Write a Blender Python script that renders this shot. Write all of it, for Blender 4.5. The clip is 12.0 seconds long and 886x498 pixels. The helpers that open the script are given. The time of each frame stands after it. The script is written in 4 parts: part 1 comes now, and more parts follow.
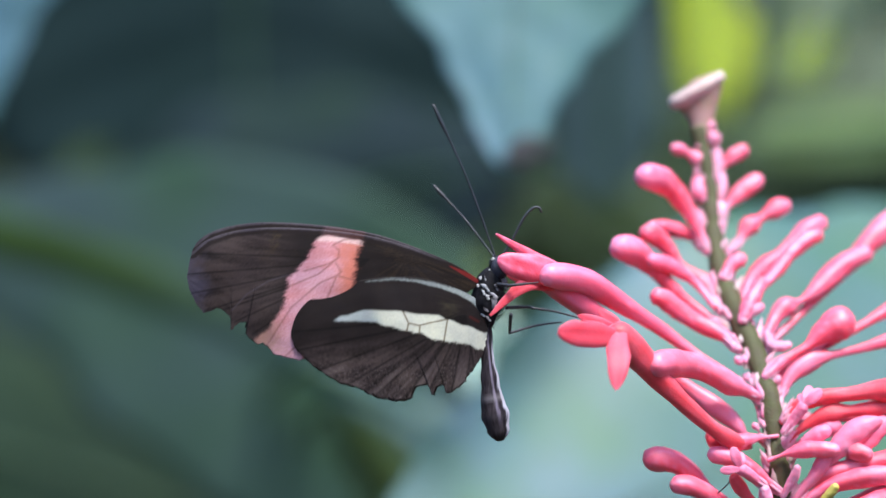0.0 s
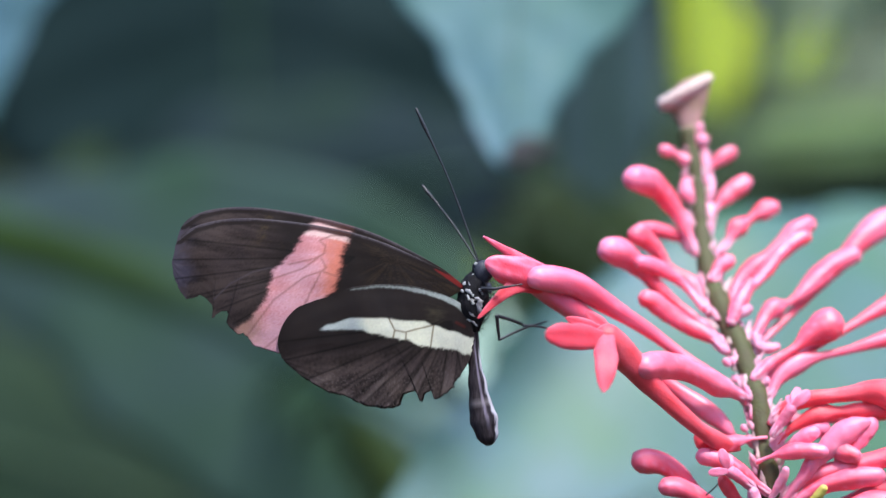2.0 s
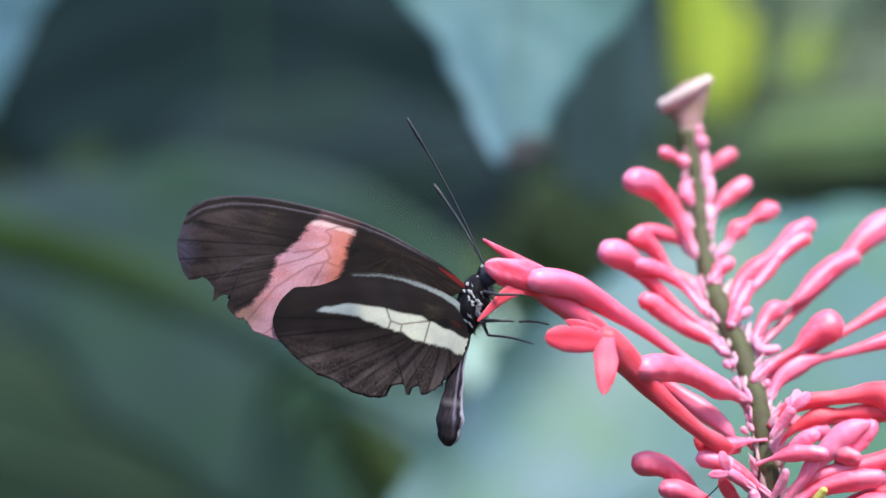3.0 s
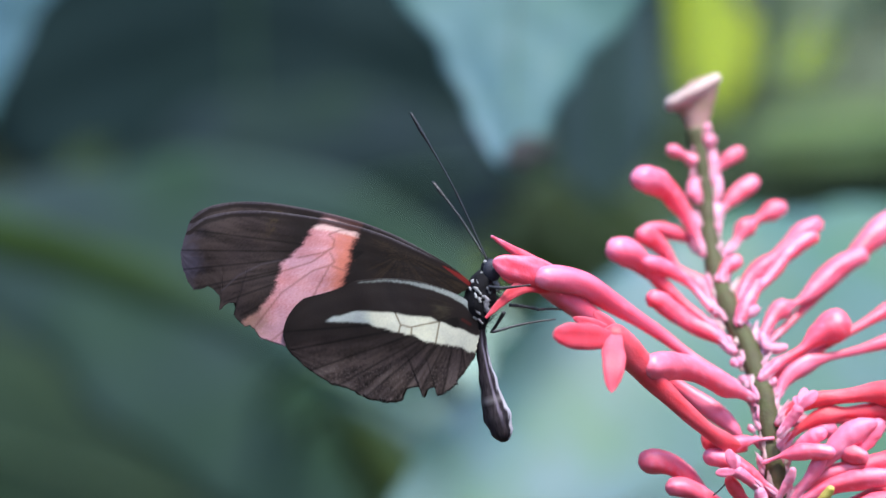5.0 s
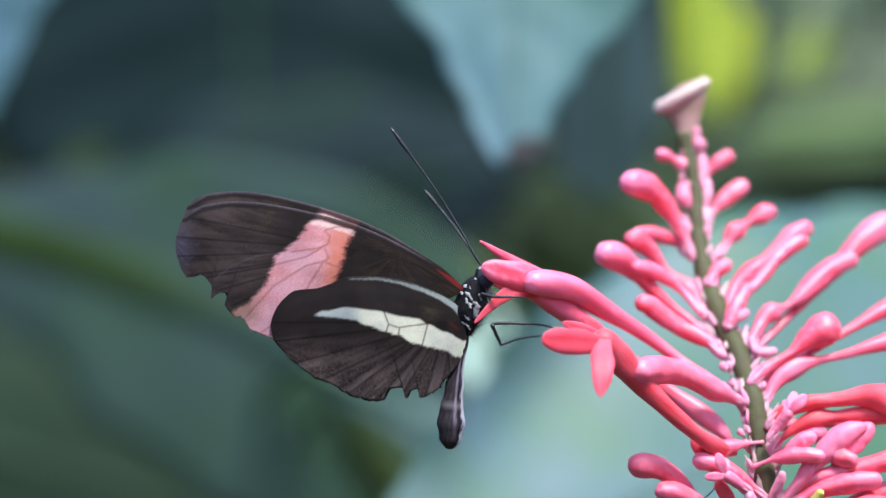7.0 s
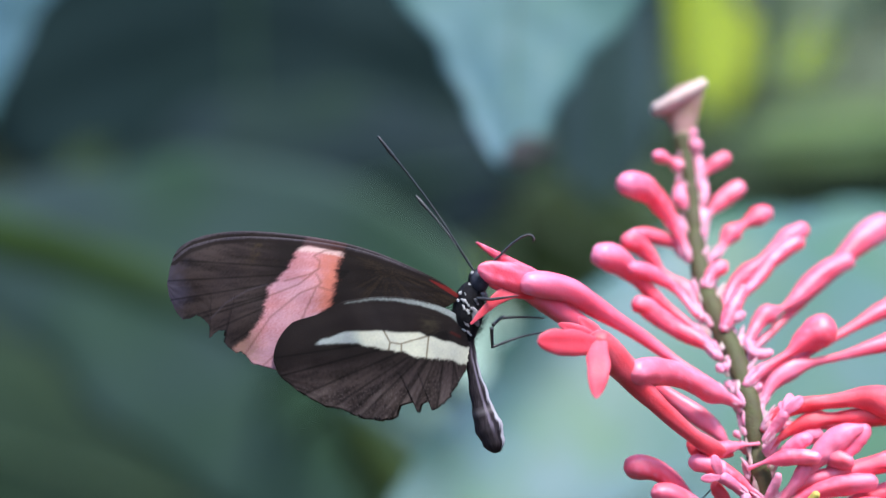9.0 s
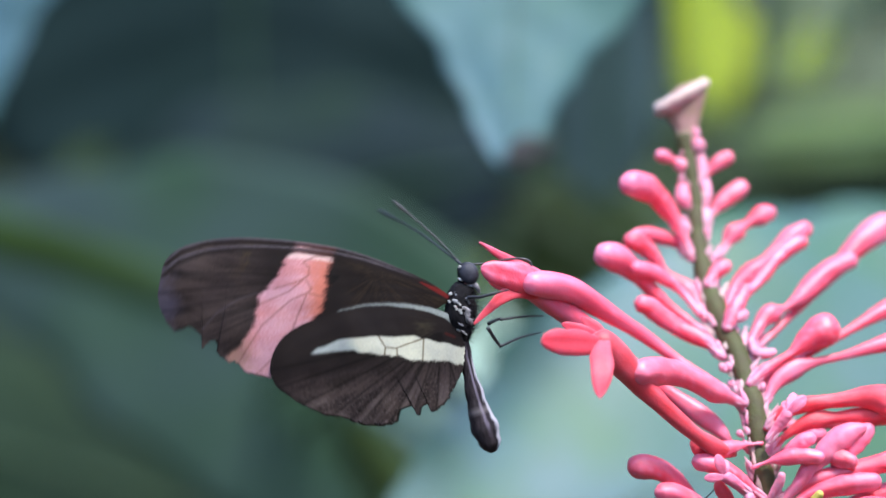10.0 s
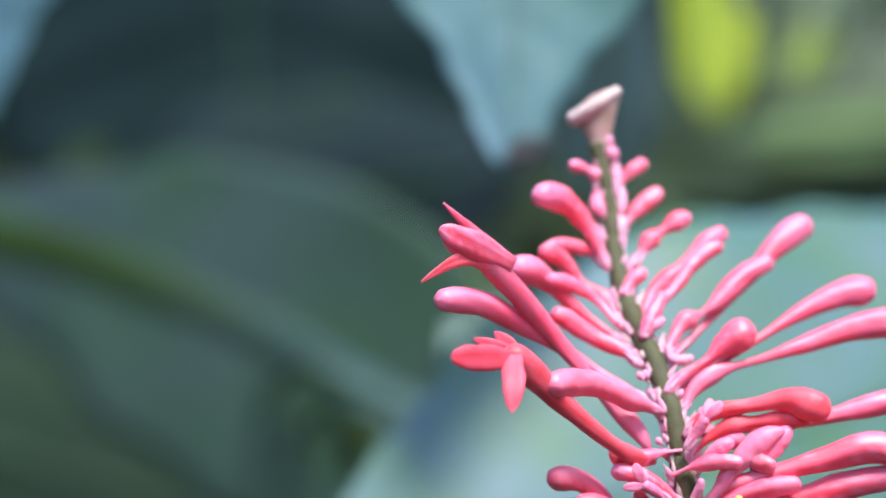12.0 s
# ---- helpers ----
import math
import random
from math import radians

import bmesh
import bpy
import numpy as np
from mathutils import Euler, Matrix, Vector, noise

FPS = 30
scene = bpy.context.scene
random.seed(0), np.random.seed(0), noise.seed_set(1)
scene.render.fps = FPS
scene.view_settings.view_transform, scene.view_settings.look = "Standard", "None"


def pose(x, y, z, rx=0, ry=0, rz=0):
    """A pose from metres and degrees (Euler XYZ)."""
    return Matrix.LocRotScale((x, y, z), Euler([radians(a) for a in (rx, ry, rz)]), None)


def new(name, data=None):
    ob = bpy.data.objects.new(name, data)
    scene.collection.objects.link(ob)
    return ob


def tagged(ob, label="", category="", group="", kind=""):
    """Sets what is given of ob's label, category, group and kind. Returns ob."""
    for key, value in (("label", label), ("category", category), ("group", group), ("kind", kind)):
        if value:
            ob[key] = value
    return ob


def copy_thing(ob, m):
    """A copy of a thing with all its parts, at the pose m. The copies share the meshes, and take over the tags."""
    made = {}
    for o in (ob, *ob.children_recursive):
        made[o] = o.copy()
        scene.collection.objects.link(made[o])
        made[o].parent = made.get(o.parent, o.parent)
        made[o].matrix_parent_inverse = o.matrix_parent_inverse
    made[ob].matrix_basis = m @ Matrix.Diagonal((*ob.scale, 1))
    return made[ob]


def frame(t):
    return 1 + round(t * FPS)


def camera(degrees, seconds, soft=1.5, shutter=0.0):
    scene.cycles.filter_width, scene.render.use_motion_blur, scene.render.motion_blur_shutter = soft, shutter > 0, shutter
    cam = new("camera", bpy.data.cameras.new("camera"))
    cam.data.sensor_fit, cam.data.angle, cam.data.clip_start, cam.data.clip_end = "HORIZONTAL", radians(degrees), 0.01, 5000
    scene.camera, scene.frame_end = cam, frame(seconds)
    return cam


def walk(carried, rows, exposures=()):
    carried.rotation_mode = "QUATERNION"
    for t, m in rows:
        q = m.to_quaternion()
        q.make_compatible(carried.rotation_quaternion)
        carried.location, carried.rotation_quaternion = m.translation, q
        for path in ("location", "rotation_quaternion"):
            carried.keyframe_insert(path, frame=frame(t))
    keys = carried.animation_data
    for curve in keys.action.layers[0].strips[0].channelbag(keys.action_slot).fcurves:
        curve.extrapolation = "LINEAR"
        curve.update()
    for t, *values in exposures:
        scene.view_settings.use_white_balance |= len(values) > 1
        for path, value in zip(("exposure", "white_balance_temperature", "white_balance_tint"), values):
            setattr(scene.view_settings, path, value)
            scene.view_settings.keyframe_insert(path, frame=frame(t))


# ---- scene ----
# The subject's plane: U is the unit in which the plan is drawn, EYE the camera's distance, HIGH its height.
U = 7e-5
EYE = 0.3112
HIGH = 0.7

# ---- camera ----
cam = camera(20.0, 12.0, soft=1.5, shutter=0.4)
STILL = pose(0, -EYE, HIGH, 90, 0, 0)
walk(cam, [(0, STILL), (12, STILL)])
cam.data.dof.use_dof = True
cam.data.dof.focus_distance = EYE - 0.002
cam.data.dof.aperture_fstop = 8.8

# ---- sky, sun, exposure ----
SUN_UP, SUN_ROUND = 62, 150
world = bpy.data.worlds.new("world")
scene.world = world
world.use_nodes = True
sky = world.node_tree.nodes.new("ShaderNodeTexSky")
sky.sky_type, sky.sun_disc = "NISHITA", False
sky.sun_elevation, sky.sun_rotation = radians(SUN_UP), radians(SUN_ROUND)
world.node_tree.links.new(sky.outputs[0], world.node_tree.nodes["Background"].inputs[0])
world.node_tree.nodes["Background"].inputs[1].default_value = 0.15
sun = new("sun", bpy.data.lights.new("sun", "SUN"))
sun.data.energy, sun.data.angle, sun.data.color = 2.2, radians(12), (1.0, 0.97, 0.93)
sun.rotation_euler = Vector((-math.sin(radians(SUN_ROUND)) * math.cos(radians(SUN_UP)),
                             -math.cos(radians(SUN_ROUND)) * math.cos(radians(SUN_UP)),
                             -math.sin(radians(SUN_UP)))).to_track_quat("-Z", "Y").to_euler()
scene.view_settings.exposure = 1.5


# ---- materials ----
def material(name, colour, second, scale=300.0, rough=0.45, bump=0.15, fine=2500.0, sub=0.0, coat=0.0, stripe=0.0, attribute="", spread=0.0, thin=0.0, spec=0.5, sheen=0.0):
    """A surface with two scales of variation; attribute: a colour layer of the mesh that takes the place of the two colours."""
    m = bpy.data.materials.new(name)
    m.use_nodes = True
    nt = m.node_tree
    n, link = nt.nodes, nt.links.new
    shader = n["Principled BSDF"]
    place = n.new("ShaderNodeTexCoord")
    big = n.new("ShaderNodeTexNoise")
    big.inputs["Scale"].default_value, big.inputs["Detail"].default_value = scale, 4
    link(place.outputs["Object"], big.inputs["Vector"])
    small = n.new("ShaderNodeTexNoise")
    small.inputs["Scale"].default_value, small.inputs["Detail"].default_value = fine, 3
    link(place.outputs["Object"], small.inputs["Vector"])
    mix = n.new("ShaderNodeMix")
    mix.data_type = "RGBA"
    ramp = n.new("ShaderNodeMapRange")
    ramp.inputs[1].default_value, ramp.inputs[2].default_value = 0.3, 0.7
    link(big.outputs["Fac"], ramp.inputs[0])
    link(ramp.outputs[0], mix.inputs["Factor"])
    mix.inputs["A"].default_value, mix.inputs["B"].default_value = (*colour, 1), (*second, 1)
    if attribute:
        layer = n.new("ShaderNodeAttribute")
        layer.attribute_name = attribute
        link(layer.outputs["Color"], mix.inputs["A"])
        light = n.new("ShaderNodeMix")
        light.data_type, light.blend_type = "RGBA", "MULTIPLY"
        light.inputs["Factor"].default_value = 1
        link(layer.outputs["Color"], light.inputs["A"])
        light.inputs["B"].default_value = (*second, 1)
        link(light.outputs["Result"], mix.inputs["B"])
    colour_out = mix.outputs["Result"]
    tone = n.new("ShaderNodeHueSaturation")
    link(colour_out, tone.inputs["Color"])
    if spread:
        info = n.new("ShaderNodeObjectInfo")
        value = n.new("ShaderNodeMapRange")
        value.inputs[3].default_value, value.inputs[4].default_value = 1 - spread, 1 + spread
        link(info.outputs["Random"], value.inputs[0])
        link(value.outputs[0], tone.inputs["Value"])
    grain = n.new("ShaderNodeMix")
    grain.data_type, grain.blend_type = "RGBA", "MULTIPLY"
    grain.inputs["Factor"].default_value = 0.35
    link(tone.outputs["Color"], grain.inputs["A"])
    link(small.outputs["Color"], grain.inputs["B"])
    soft = n.new("ShaderNodeMix")
    soft.data_type = "RGBA"
    soft.inputs["Factor"].default_value = 0.6
    link(grain.outputs["Result"], soft.inputs["A"])
    link(tone.outputs["Color"], soft.inputs["B"])
    link(soft.outputs["Result"], shader.inputs["Base Color"])
    shader.inputs["Roughness"].default_value = rough
    shader.inputs["Specular IOR Level"].default_value = spec
    shader.inputs["Coat Weight"].default_value = coat
    shader.inputs["Coat Roughness"].default_value = 0.25
    if sheen:
        shader.inputs["Sheen Weight"].default_value = sheen
        shader.inputs["Sheen Roughness"].default_value = 0.35
        shader.inputs["Sheen Tint"].default_value = (1.0, 0.86, 0.95, 1)
    if sub:
        shader.inputs["Subsurface Weight"].default_value = sub
        shader.inputs["Subsurface Radius"].default_value = (1.0, 0.35, 0.4)
        shader.inputs["Subsurface Scale"].default_value = 0.0016
    hump = n.new("ShaderNodeBump")
    hump.inputs["Strength"].default_value, hump.inputs["Distance"].default_value = bump, 0.0004
    link(small.outputs["Fac"], hump.inputs["Height"])
    link(hump.outputs["Normal"], shader.inputs["Normal"])
    if thin:
        leafy = n.new("ShaderNodeBsdfTranslucent")
        link(soft.outputs["Result"], leafy.inputs["Color"])
        join = n.new("ShaderNodeMixShader")
        join.inputs[0].default_value = thin
        link(shader.outputs[0], join.inputs[1])
        link(leafy.outputs[0], join.inputs[2])
        link(join.outputs[0], n["Material Output"].inputs["Surface"])
    return m


PINK = material("pink_petal", (0.86, 0.11, 0.20), (1.0, 0.80, 0.84), 520, 0.5, 0.12, 3200, sub=0.3, spec=0.9, spread=0.1, attribute="tone", sheen=0.16, coat=0.06)
CORAL = material("coral_petal", (0.82, 0.055, 0.08), (0.86, 0.105, 0.155), 420, 0.5, 0.2, 3200, sub=0.3, spec=0.6, spread=0.06, sheen=0.25)
LOBE = material("coral_lobe", (0.84, 0.062, 0.105), (0.88, 0.10, 0.16), 380, 0.55, 0.15, 3000, sub=0.35, spec=0.4, spread=0.05, sheen=0.2)
ROSE = material("pale_rose", (0.85, 0.22, 0.37), (0.80, 0.38, 0.54), 900, 0.5, 0.3, 4000, sub=0.3, spread=0.15, sheen=0.35, spec=0.8)
CALYX = material("pale_lilac_calyx", (0.80, 0.26, 0.42), (0.74, 0.44, 0.52), 800, 0.5, 0.3, 4000, sub=0.2, spread=0.2, sheen=0.15)
PAPER = material("papery_bract", (0.74, 0.50, 0.56), (0.60, 0.50, 0.44), 900, 0.6, 0.4, 4000, spread=0.25, thin=0.25, spec=0.7)
FADED = material("faded_petal", (0.92, 0.17, 0.30), (0.90, 0.28, 0.44), 350, 0.5, 0.15, 3000, sub=0.3, spread=0.12, sheen=0.2)
STALK = material("olive_stalk", (0.088, 0.098, 0.042), (0.078, 0.070, 0.040), 500, 0.6, 0.35, 2500, spec=0.2, spread=0.1)
CAP = material("mauve_cap", (0.46, 0.27, 0.25), (0.37, 0.25, 0.18), 500, 0.7, 0.3, 4500, sheen=0.2)
RIM = material("whitish_rim", (0.80, 0.62, 0.57), (0.68, 0.48, 0.45), 1100, 0.85, 0.6, 4500, sheen=0.5)
YOLK = material("yellow_bud", (0.62, 0.52, 0.12), (0.50, 0.45, 0.10), 900, 0.5, 0.2, 4000)
WING = material("scaled_wing", (0.03, 0.02, 0.02), (0.72, 0.72, 0.80), 260, 0.62, 0.15, 9000, attribute="scales", thin=0.02, spec=0.11)
FUZZ = material("black_fuzz", (0.006, 0.0058, 0.0075), (0.016, 0.015, 0.019), 1500, 0.65, 0.5, 8000, spec=0.12)
WHITE = material("white_scales", (0.52, 0.52, 0.52), (0.34, 0.34, 0.36), 1500, 0.7, 0.6, 6000)
GREY = material("grey_scales", (0.22, 0.21, 0.24), (0.40, 0.39, 0.42), 1300, 0.7, 0.6, 6000)
EYE_DARK = material("dark_eye", (0.052, 0.054, 0.075), (0.026, 0.027, 0.040), 3000, 0.45, 0.3, 9000, spec=0.3)
MIST = material("grey_green_leaf", (0.105, 0.150, 0.070), (0.130, 0.170, 0.105), 22, 0.6, 0.2, 400, spec=0.3, thin=0.1)
# a lightened slate blue: light on a leaf tip put into the colour
LIT_TEAL = material("lit_teal_leaf", (0.072, 0.130, 0.135), (0.064, 0.130, 0.112), 24, 0.5, 0.2, 400, spec=0.4)
LIMB = material("black_limb", (0.012, 0.012, 0.016), (0.03, 0.03, 0.04), 2500, 0.36, 0.3, 7000, coat=0.2)
FRESH = material("fresh_green_leaf", (0.205, 0.290, 0.085), (0.155, 0.260, 0.120), 22, 0.6, 0.2, 400, spec=0.2, thin=0.15)
# SAGE and SEA: the bluish tone is sky sheen put into the colour
SAGE = material("waxy_sage_leaf", (0.100, 0.205, 0.300), (0.078, 0.182, 0.165), 26, 0.5, 0.2, 400, thin=0.1)
SEA = material("pale_sea_green_leaf", (0.050, 0.150, 0.072), (0.076, 0.158, 0.190), 48, 0.5, 0.3, 350, thin=0.1, spec=0.4)
# BLUE, SHADE, MOSS, TEAL, SLATE: the leaves' shade is put into the colour
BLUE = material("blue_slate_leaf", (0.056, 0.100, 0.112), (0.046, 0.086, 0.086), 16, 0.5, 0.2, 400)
# a darker copy of SLATE, with a bluish sheen in its second colour
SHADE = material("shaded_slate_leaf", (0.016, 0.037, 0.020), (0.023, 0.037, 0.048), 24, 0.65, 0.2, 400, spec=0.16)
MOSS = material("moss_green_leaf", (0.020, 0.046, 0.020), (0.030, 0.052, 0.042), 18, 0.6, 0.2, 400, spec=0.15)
TEAL = material("teal_leaf_shaded", (0.0095, 0.028, 0.025), (0.013, 0.032, 0.033), 16, 0.6, 0.2, 400, spec=0.26)
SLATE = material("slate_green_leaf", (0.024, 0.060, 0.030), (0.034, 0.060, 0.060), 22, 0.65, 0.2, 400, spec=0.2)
# the highlight on a small leaf, put into its colour
PALE = material("lit_pale_leaf", (0.28, 0.42, 0.33), (0.34, 0.46, 0.40), 30, 0.4, 0.2, 400, thin=0.1)
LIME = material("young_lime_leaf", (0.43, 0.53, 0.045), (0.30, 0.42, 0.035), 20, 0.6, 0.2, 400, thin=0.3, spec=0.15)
# OLIVE and DARK too are dark by colour, in place of shade
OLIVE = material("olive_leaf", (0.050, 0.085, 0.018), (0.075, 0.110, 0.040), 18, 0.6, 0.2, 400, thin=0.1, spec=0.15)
DARK = material("olive_leaf_shaded", (0.022, 0.043, 0.012), (0.029, 0.048, 0.020), 18, 0.65, 0.2, 400, spec=0.15)
VEIN = material("green_vein", (0.036, 0.085, 0.036), (0.030, 0.070, 0.036), 30, 0.5, 0.2, 400)
RIB = material("olive_midrib", (0.040, 0.080, 0.026), (0.85, 0.95, 1.1), 25, 0.65, 0.2, 400, spec=0.15, attribute="tone")
PURPLE = material("purple_brown", (0.014, 0.009, 0.016), (0.010, 0.007, 0.010), 60, 0.7, 0.3, 400)
DEEP = material("deep_foliage", (0.026, 0.052, 0.022), (0.050, 0.085, 0.036), 9, 0.7, 0.3, 120)
SOIL = material("dark_soil", (0.04, 0.03, 0.02), (0.07, 0.055, 0.035), 6, 0.9, 0.6, 90)


# ---- shapes ----
def spot(u, v, y=0.0):
    """The place that lies u across and v down on the subject's plane, moved back along its line of sight to the depth y."""
    k = U * (EYE + y) / EYE
    return Vector(((u - 784) * k, y, HIGH + (441 - v) * k))


def lay(ob, parent, at=None):
    if parent is not None:
        ob.parent = parent
    if at is not None:
        ob.location = at
    return ob


def part(name, bm, mat, parent=None, label="", at=None, smooth=True):
    """Links a bmesh as one mesh object under its thing."""
    me = bpy.data.meshes.new(name)
    bm.normal_update()
    bm.to_mesh(me)
    bm.free()
    if smooth:
        me.shade_smooth()
    me.materials.append(mat)
    ob = lay(new(name, me), parent, at)
    return tagged(ob, label) if label else ob


def thing(name, label, category, at=(0, 0, 0), group="", kind=""):
    ob = new(name)
    ob.empty_display_size = 0.01
    ob.location = at
    return tagged(ob, label, category, group, kind)


def glide(points, n):
    """n points on a smooth curve through the points (vectors of any size)."""
    p = [Vector(q) for q in points]
    p = [2 * p[0] - p[1]] + p + [2 * p[-1] - p[-2]]
    cum = [0.0]
    for i in range(1, len(p) - 2):
        cum.append(cum[-1] + (p[i + 1] - p[i]).length)
    out = []
    for k in range(n):
        d = cum[-1] * k / (n - 1)
        i = max(j for j in range(len(cum) - 1) if cum[j] <= d + 1e-12)
        t = min(1.0, (d - cum[i]) / max(1e-9, cum[i + 1] - cum[i]))
        a, b, c, e = p[i], p[i + 1], p[i + 2], p[i + 3]
        out.append(0.5 * (2 * b + (c - a) * t + (2 * a - 5 * b + 4 * c - e) * t * t + (3 * b - a - 3 * c + e) * t ** 3))
    return out


def straight(points, n):
    """n points evenly along a broken line."""
    p = [Vector(q) for q in points]
    cum = [0.0]
    for a, b in zip(p, p[1:]):
        cum.append(cum[-1] + (b - a).length)
    out = []
    for k in range(n):
        d = cum[-1] * k / (n - 1)
        i = max(j for j in range(len(cum) - 1) if cum[j] <= d + 1e-12)
        t = min(1.0, (d - cum[i]) / max(1e-9, cum[i + 1] - cum[i]))
        out.append(p[i].lerp(p[i + 1], t))
    return out


def steps(t, table):
    """Reads a value off a short table of (place, value), eased between its rows."""
    if t <= table[0][0]:
        return table[0][1]
    for (a, va), (b, vb) in zip(table, table[1:]):
        if t <= b:
            k = (t - a) / (b - a)
            k = k * k * (3 - 2 * k)
            return va + (vb - va) * k
    return table[-1][1]


def ease(x):
    x = max(0.0, min(1.0, x))
    return x * x * (3 - 2 * x)


def sweep(bm, line, radii, seg=10, flat=1.0, lumps=0.0, seed=0.0, ridges=0.0, furrow=0.0):
    """A tube along a line of points with a radius for each, closed and rounded at both ends. flat squeezes it in depth."""
    rings = []
    side = None
    for i, c in enumerate(line):
        way = (line[min(i + 1, len(line) - 1)] - line[max(i - 1, 0)]).normalized()
        if side is None:
            side = way.cross(Vector((0, 1, 0)))
            if side.length < 0.1:
                side = way.cross(Vector((1, 0, 0)))
        side = (side - way * side.dot(way)).normalized()
        up = way.cross(side)
        ring = []
        for k in range(seg):
            a = 2 * math.pi * k / seg
            r = radii[i]
            if lumps:
                r *= 1 + lumps * noise.noise(Vector((math.cos(a) * 1.3, math.sin(a) * 1.3 + seed, i * 0.35)))
            r *= 1 + ridges * math.cos(5 * a + seed)
            ring.append(bm.verts.new(c + side * (r * math.cos(a)) + up * (r * flat * math.sin(a) * (1 - furrow * math.exp(-(math.cos(a) / 0.28) ** 2)))))
        rings.append(ring)
    for a, b in zip(rings, rings[1:]):
        for k in range(seg):
            bm.faces.new((a[k], a[(k + 1) % seg], b[(k + 1) % seg], b[k]))
    for ring, c, flip in ((rings[0], line[0], True), (rings[-1], line[-1], False)):
        mid = bm.verts.new(c + (line[0] - line[1] if flip else line[-1] - line[-2]) * 0.15)
        for k in range(seg):
            f = (ring[k], ring[(k + 1) % seg], mid)
            bm.faces.new(f[::-1] if flip else f)
    return bm


def ball(bm, at, size, turn=Euler(), sub=2):
    m = Matrix.LocRotScale(at, turn, size)
    bmesh.ops.create_icosphere(bm, subdivisions=sub, radius=1.0, matrix=m)
    return bm


# ---- ground and backdrop ----
def ground():
    bm = bmesh.new()
    bmesh.ops.create_grid(bm, x_segments=60, y_segments=60, size=60)
    for v in bm.verts:
        v.co.z = 0.02 * noise.noise(v.co * 0.6) - 0.02
    ob = part("ground", bm, SOIL)
    tagged(ob, "dark brown garden soil under the plants", "ground", kind="structure")


def backdrop():
    """A hedge of dark foliage that closes the view far behind the leaves. Its unseen half behind the camera is added to
    cut low sky light.
    """
    rnd = random.Random(5)
    bm = bmesh.new()
    for i in range(15000):
        a = rnd.uniform(-math.pi, math.pi)
        r = rnd.uniform(1.5, 2.4)
        tall = 1.3 + 0.25 * noise.noise(Vector((math.sin(a) * 3, math.cos(a) * 3, 4)))
        c = Vector((math.sin(a) * r, math.cos(a) * r - 0.3, rnd.uniform(0.0, tall - 0.9 * (r - 1.95) ** 2)))
        m = Matrix.LocRotScale(c, Euler((rnd.uniform(0, 6), rnd.uniform(0, 6), rnd.uniform(0, 6))), None)
        ln, w = rnd.uniform(0.05, 0.11), rnd.uniform(0.02, 0.04)
        vs = [bm.verts.new(m @ Vector(q)) for q in ((-ln, 0, 0), (0, -w, 0.01), (ln, 0, 0), (0, w, 0.01))]
        bm.faces.new(vs)
    # a closed bank of foliage behind the loose leaves
    n, h = 96, 10
    rows = []
    for j in range(h + 1):
        row = []
        for i in range(n + 1):
            a = 2 * math.pi * i / n
            r = 1.98 + 0.12 * noise.noise(Vector((math.sin(a) * 5, math.cos(a) * 5, j * 0.8)))
            tall = 1.18 + 0.25 * noise.noise(Vector((math.sin(a) * 3, math.cos(a) * 3, 4)))
            row.append(bm.verts.new((math.sin(a) * r, math.cos(a) * r - 0.3, -0.05 + tall * j / h)))
        rows.append(row)
    for r0, r1 in zip(rows, rows[1:]):
        for i in range(n):
            bm.faces.new((r0[i], r0[i + 1], r1[i + 1], r1[i]))
    ob = part("backdrop", bm, DEEP, smooth=False)
    tagged(ob, "dark green mass of foliage round the plants, unseen half added", "hedge", kind="structure")


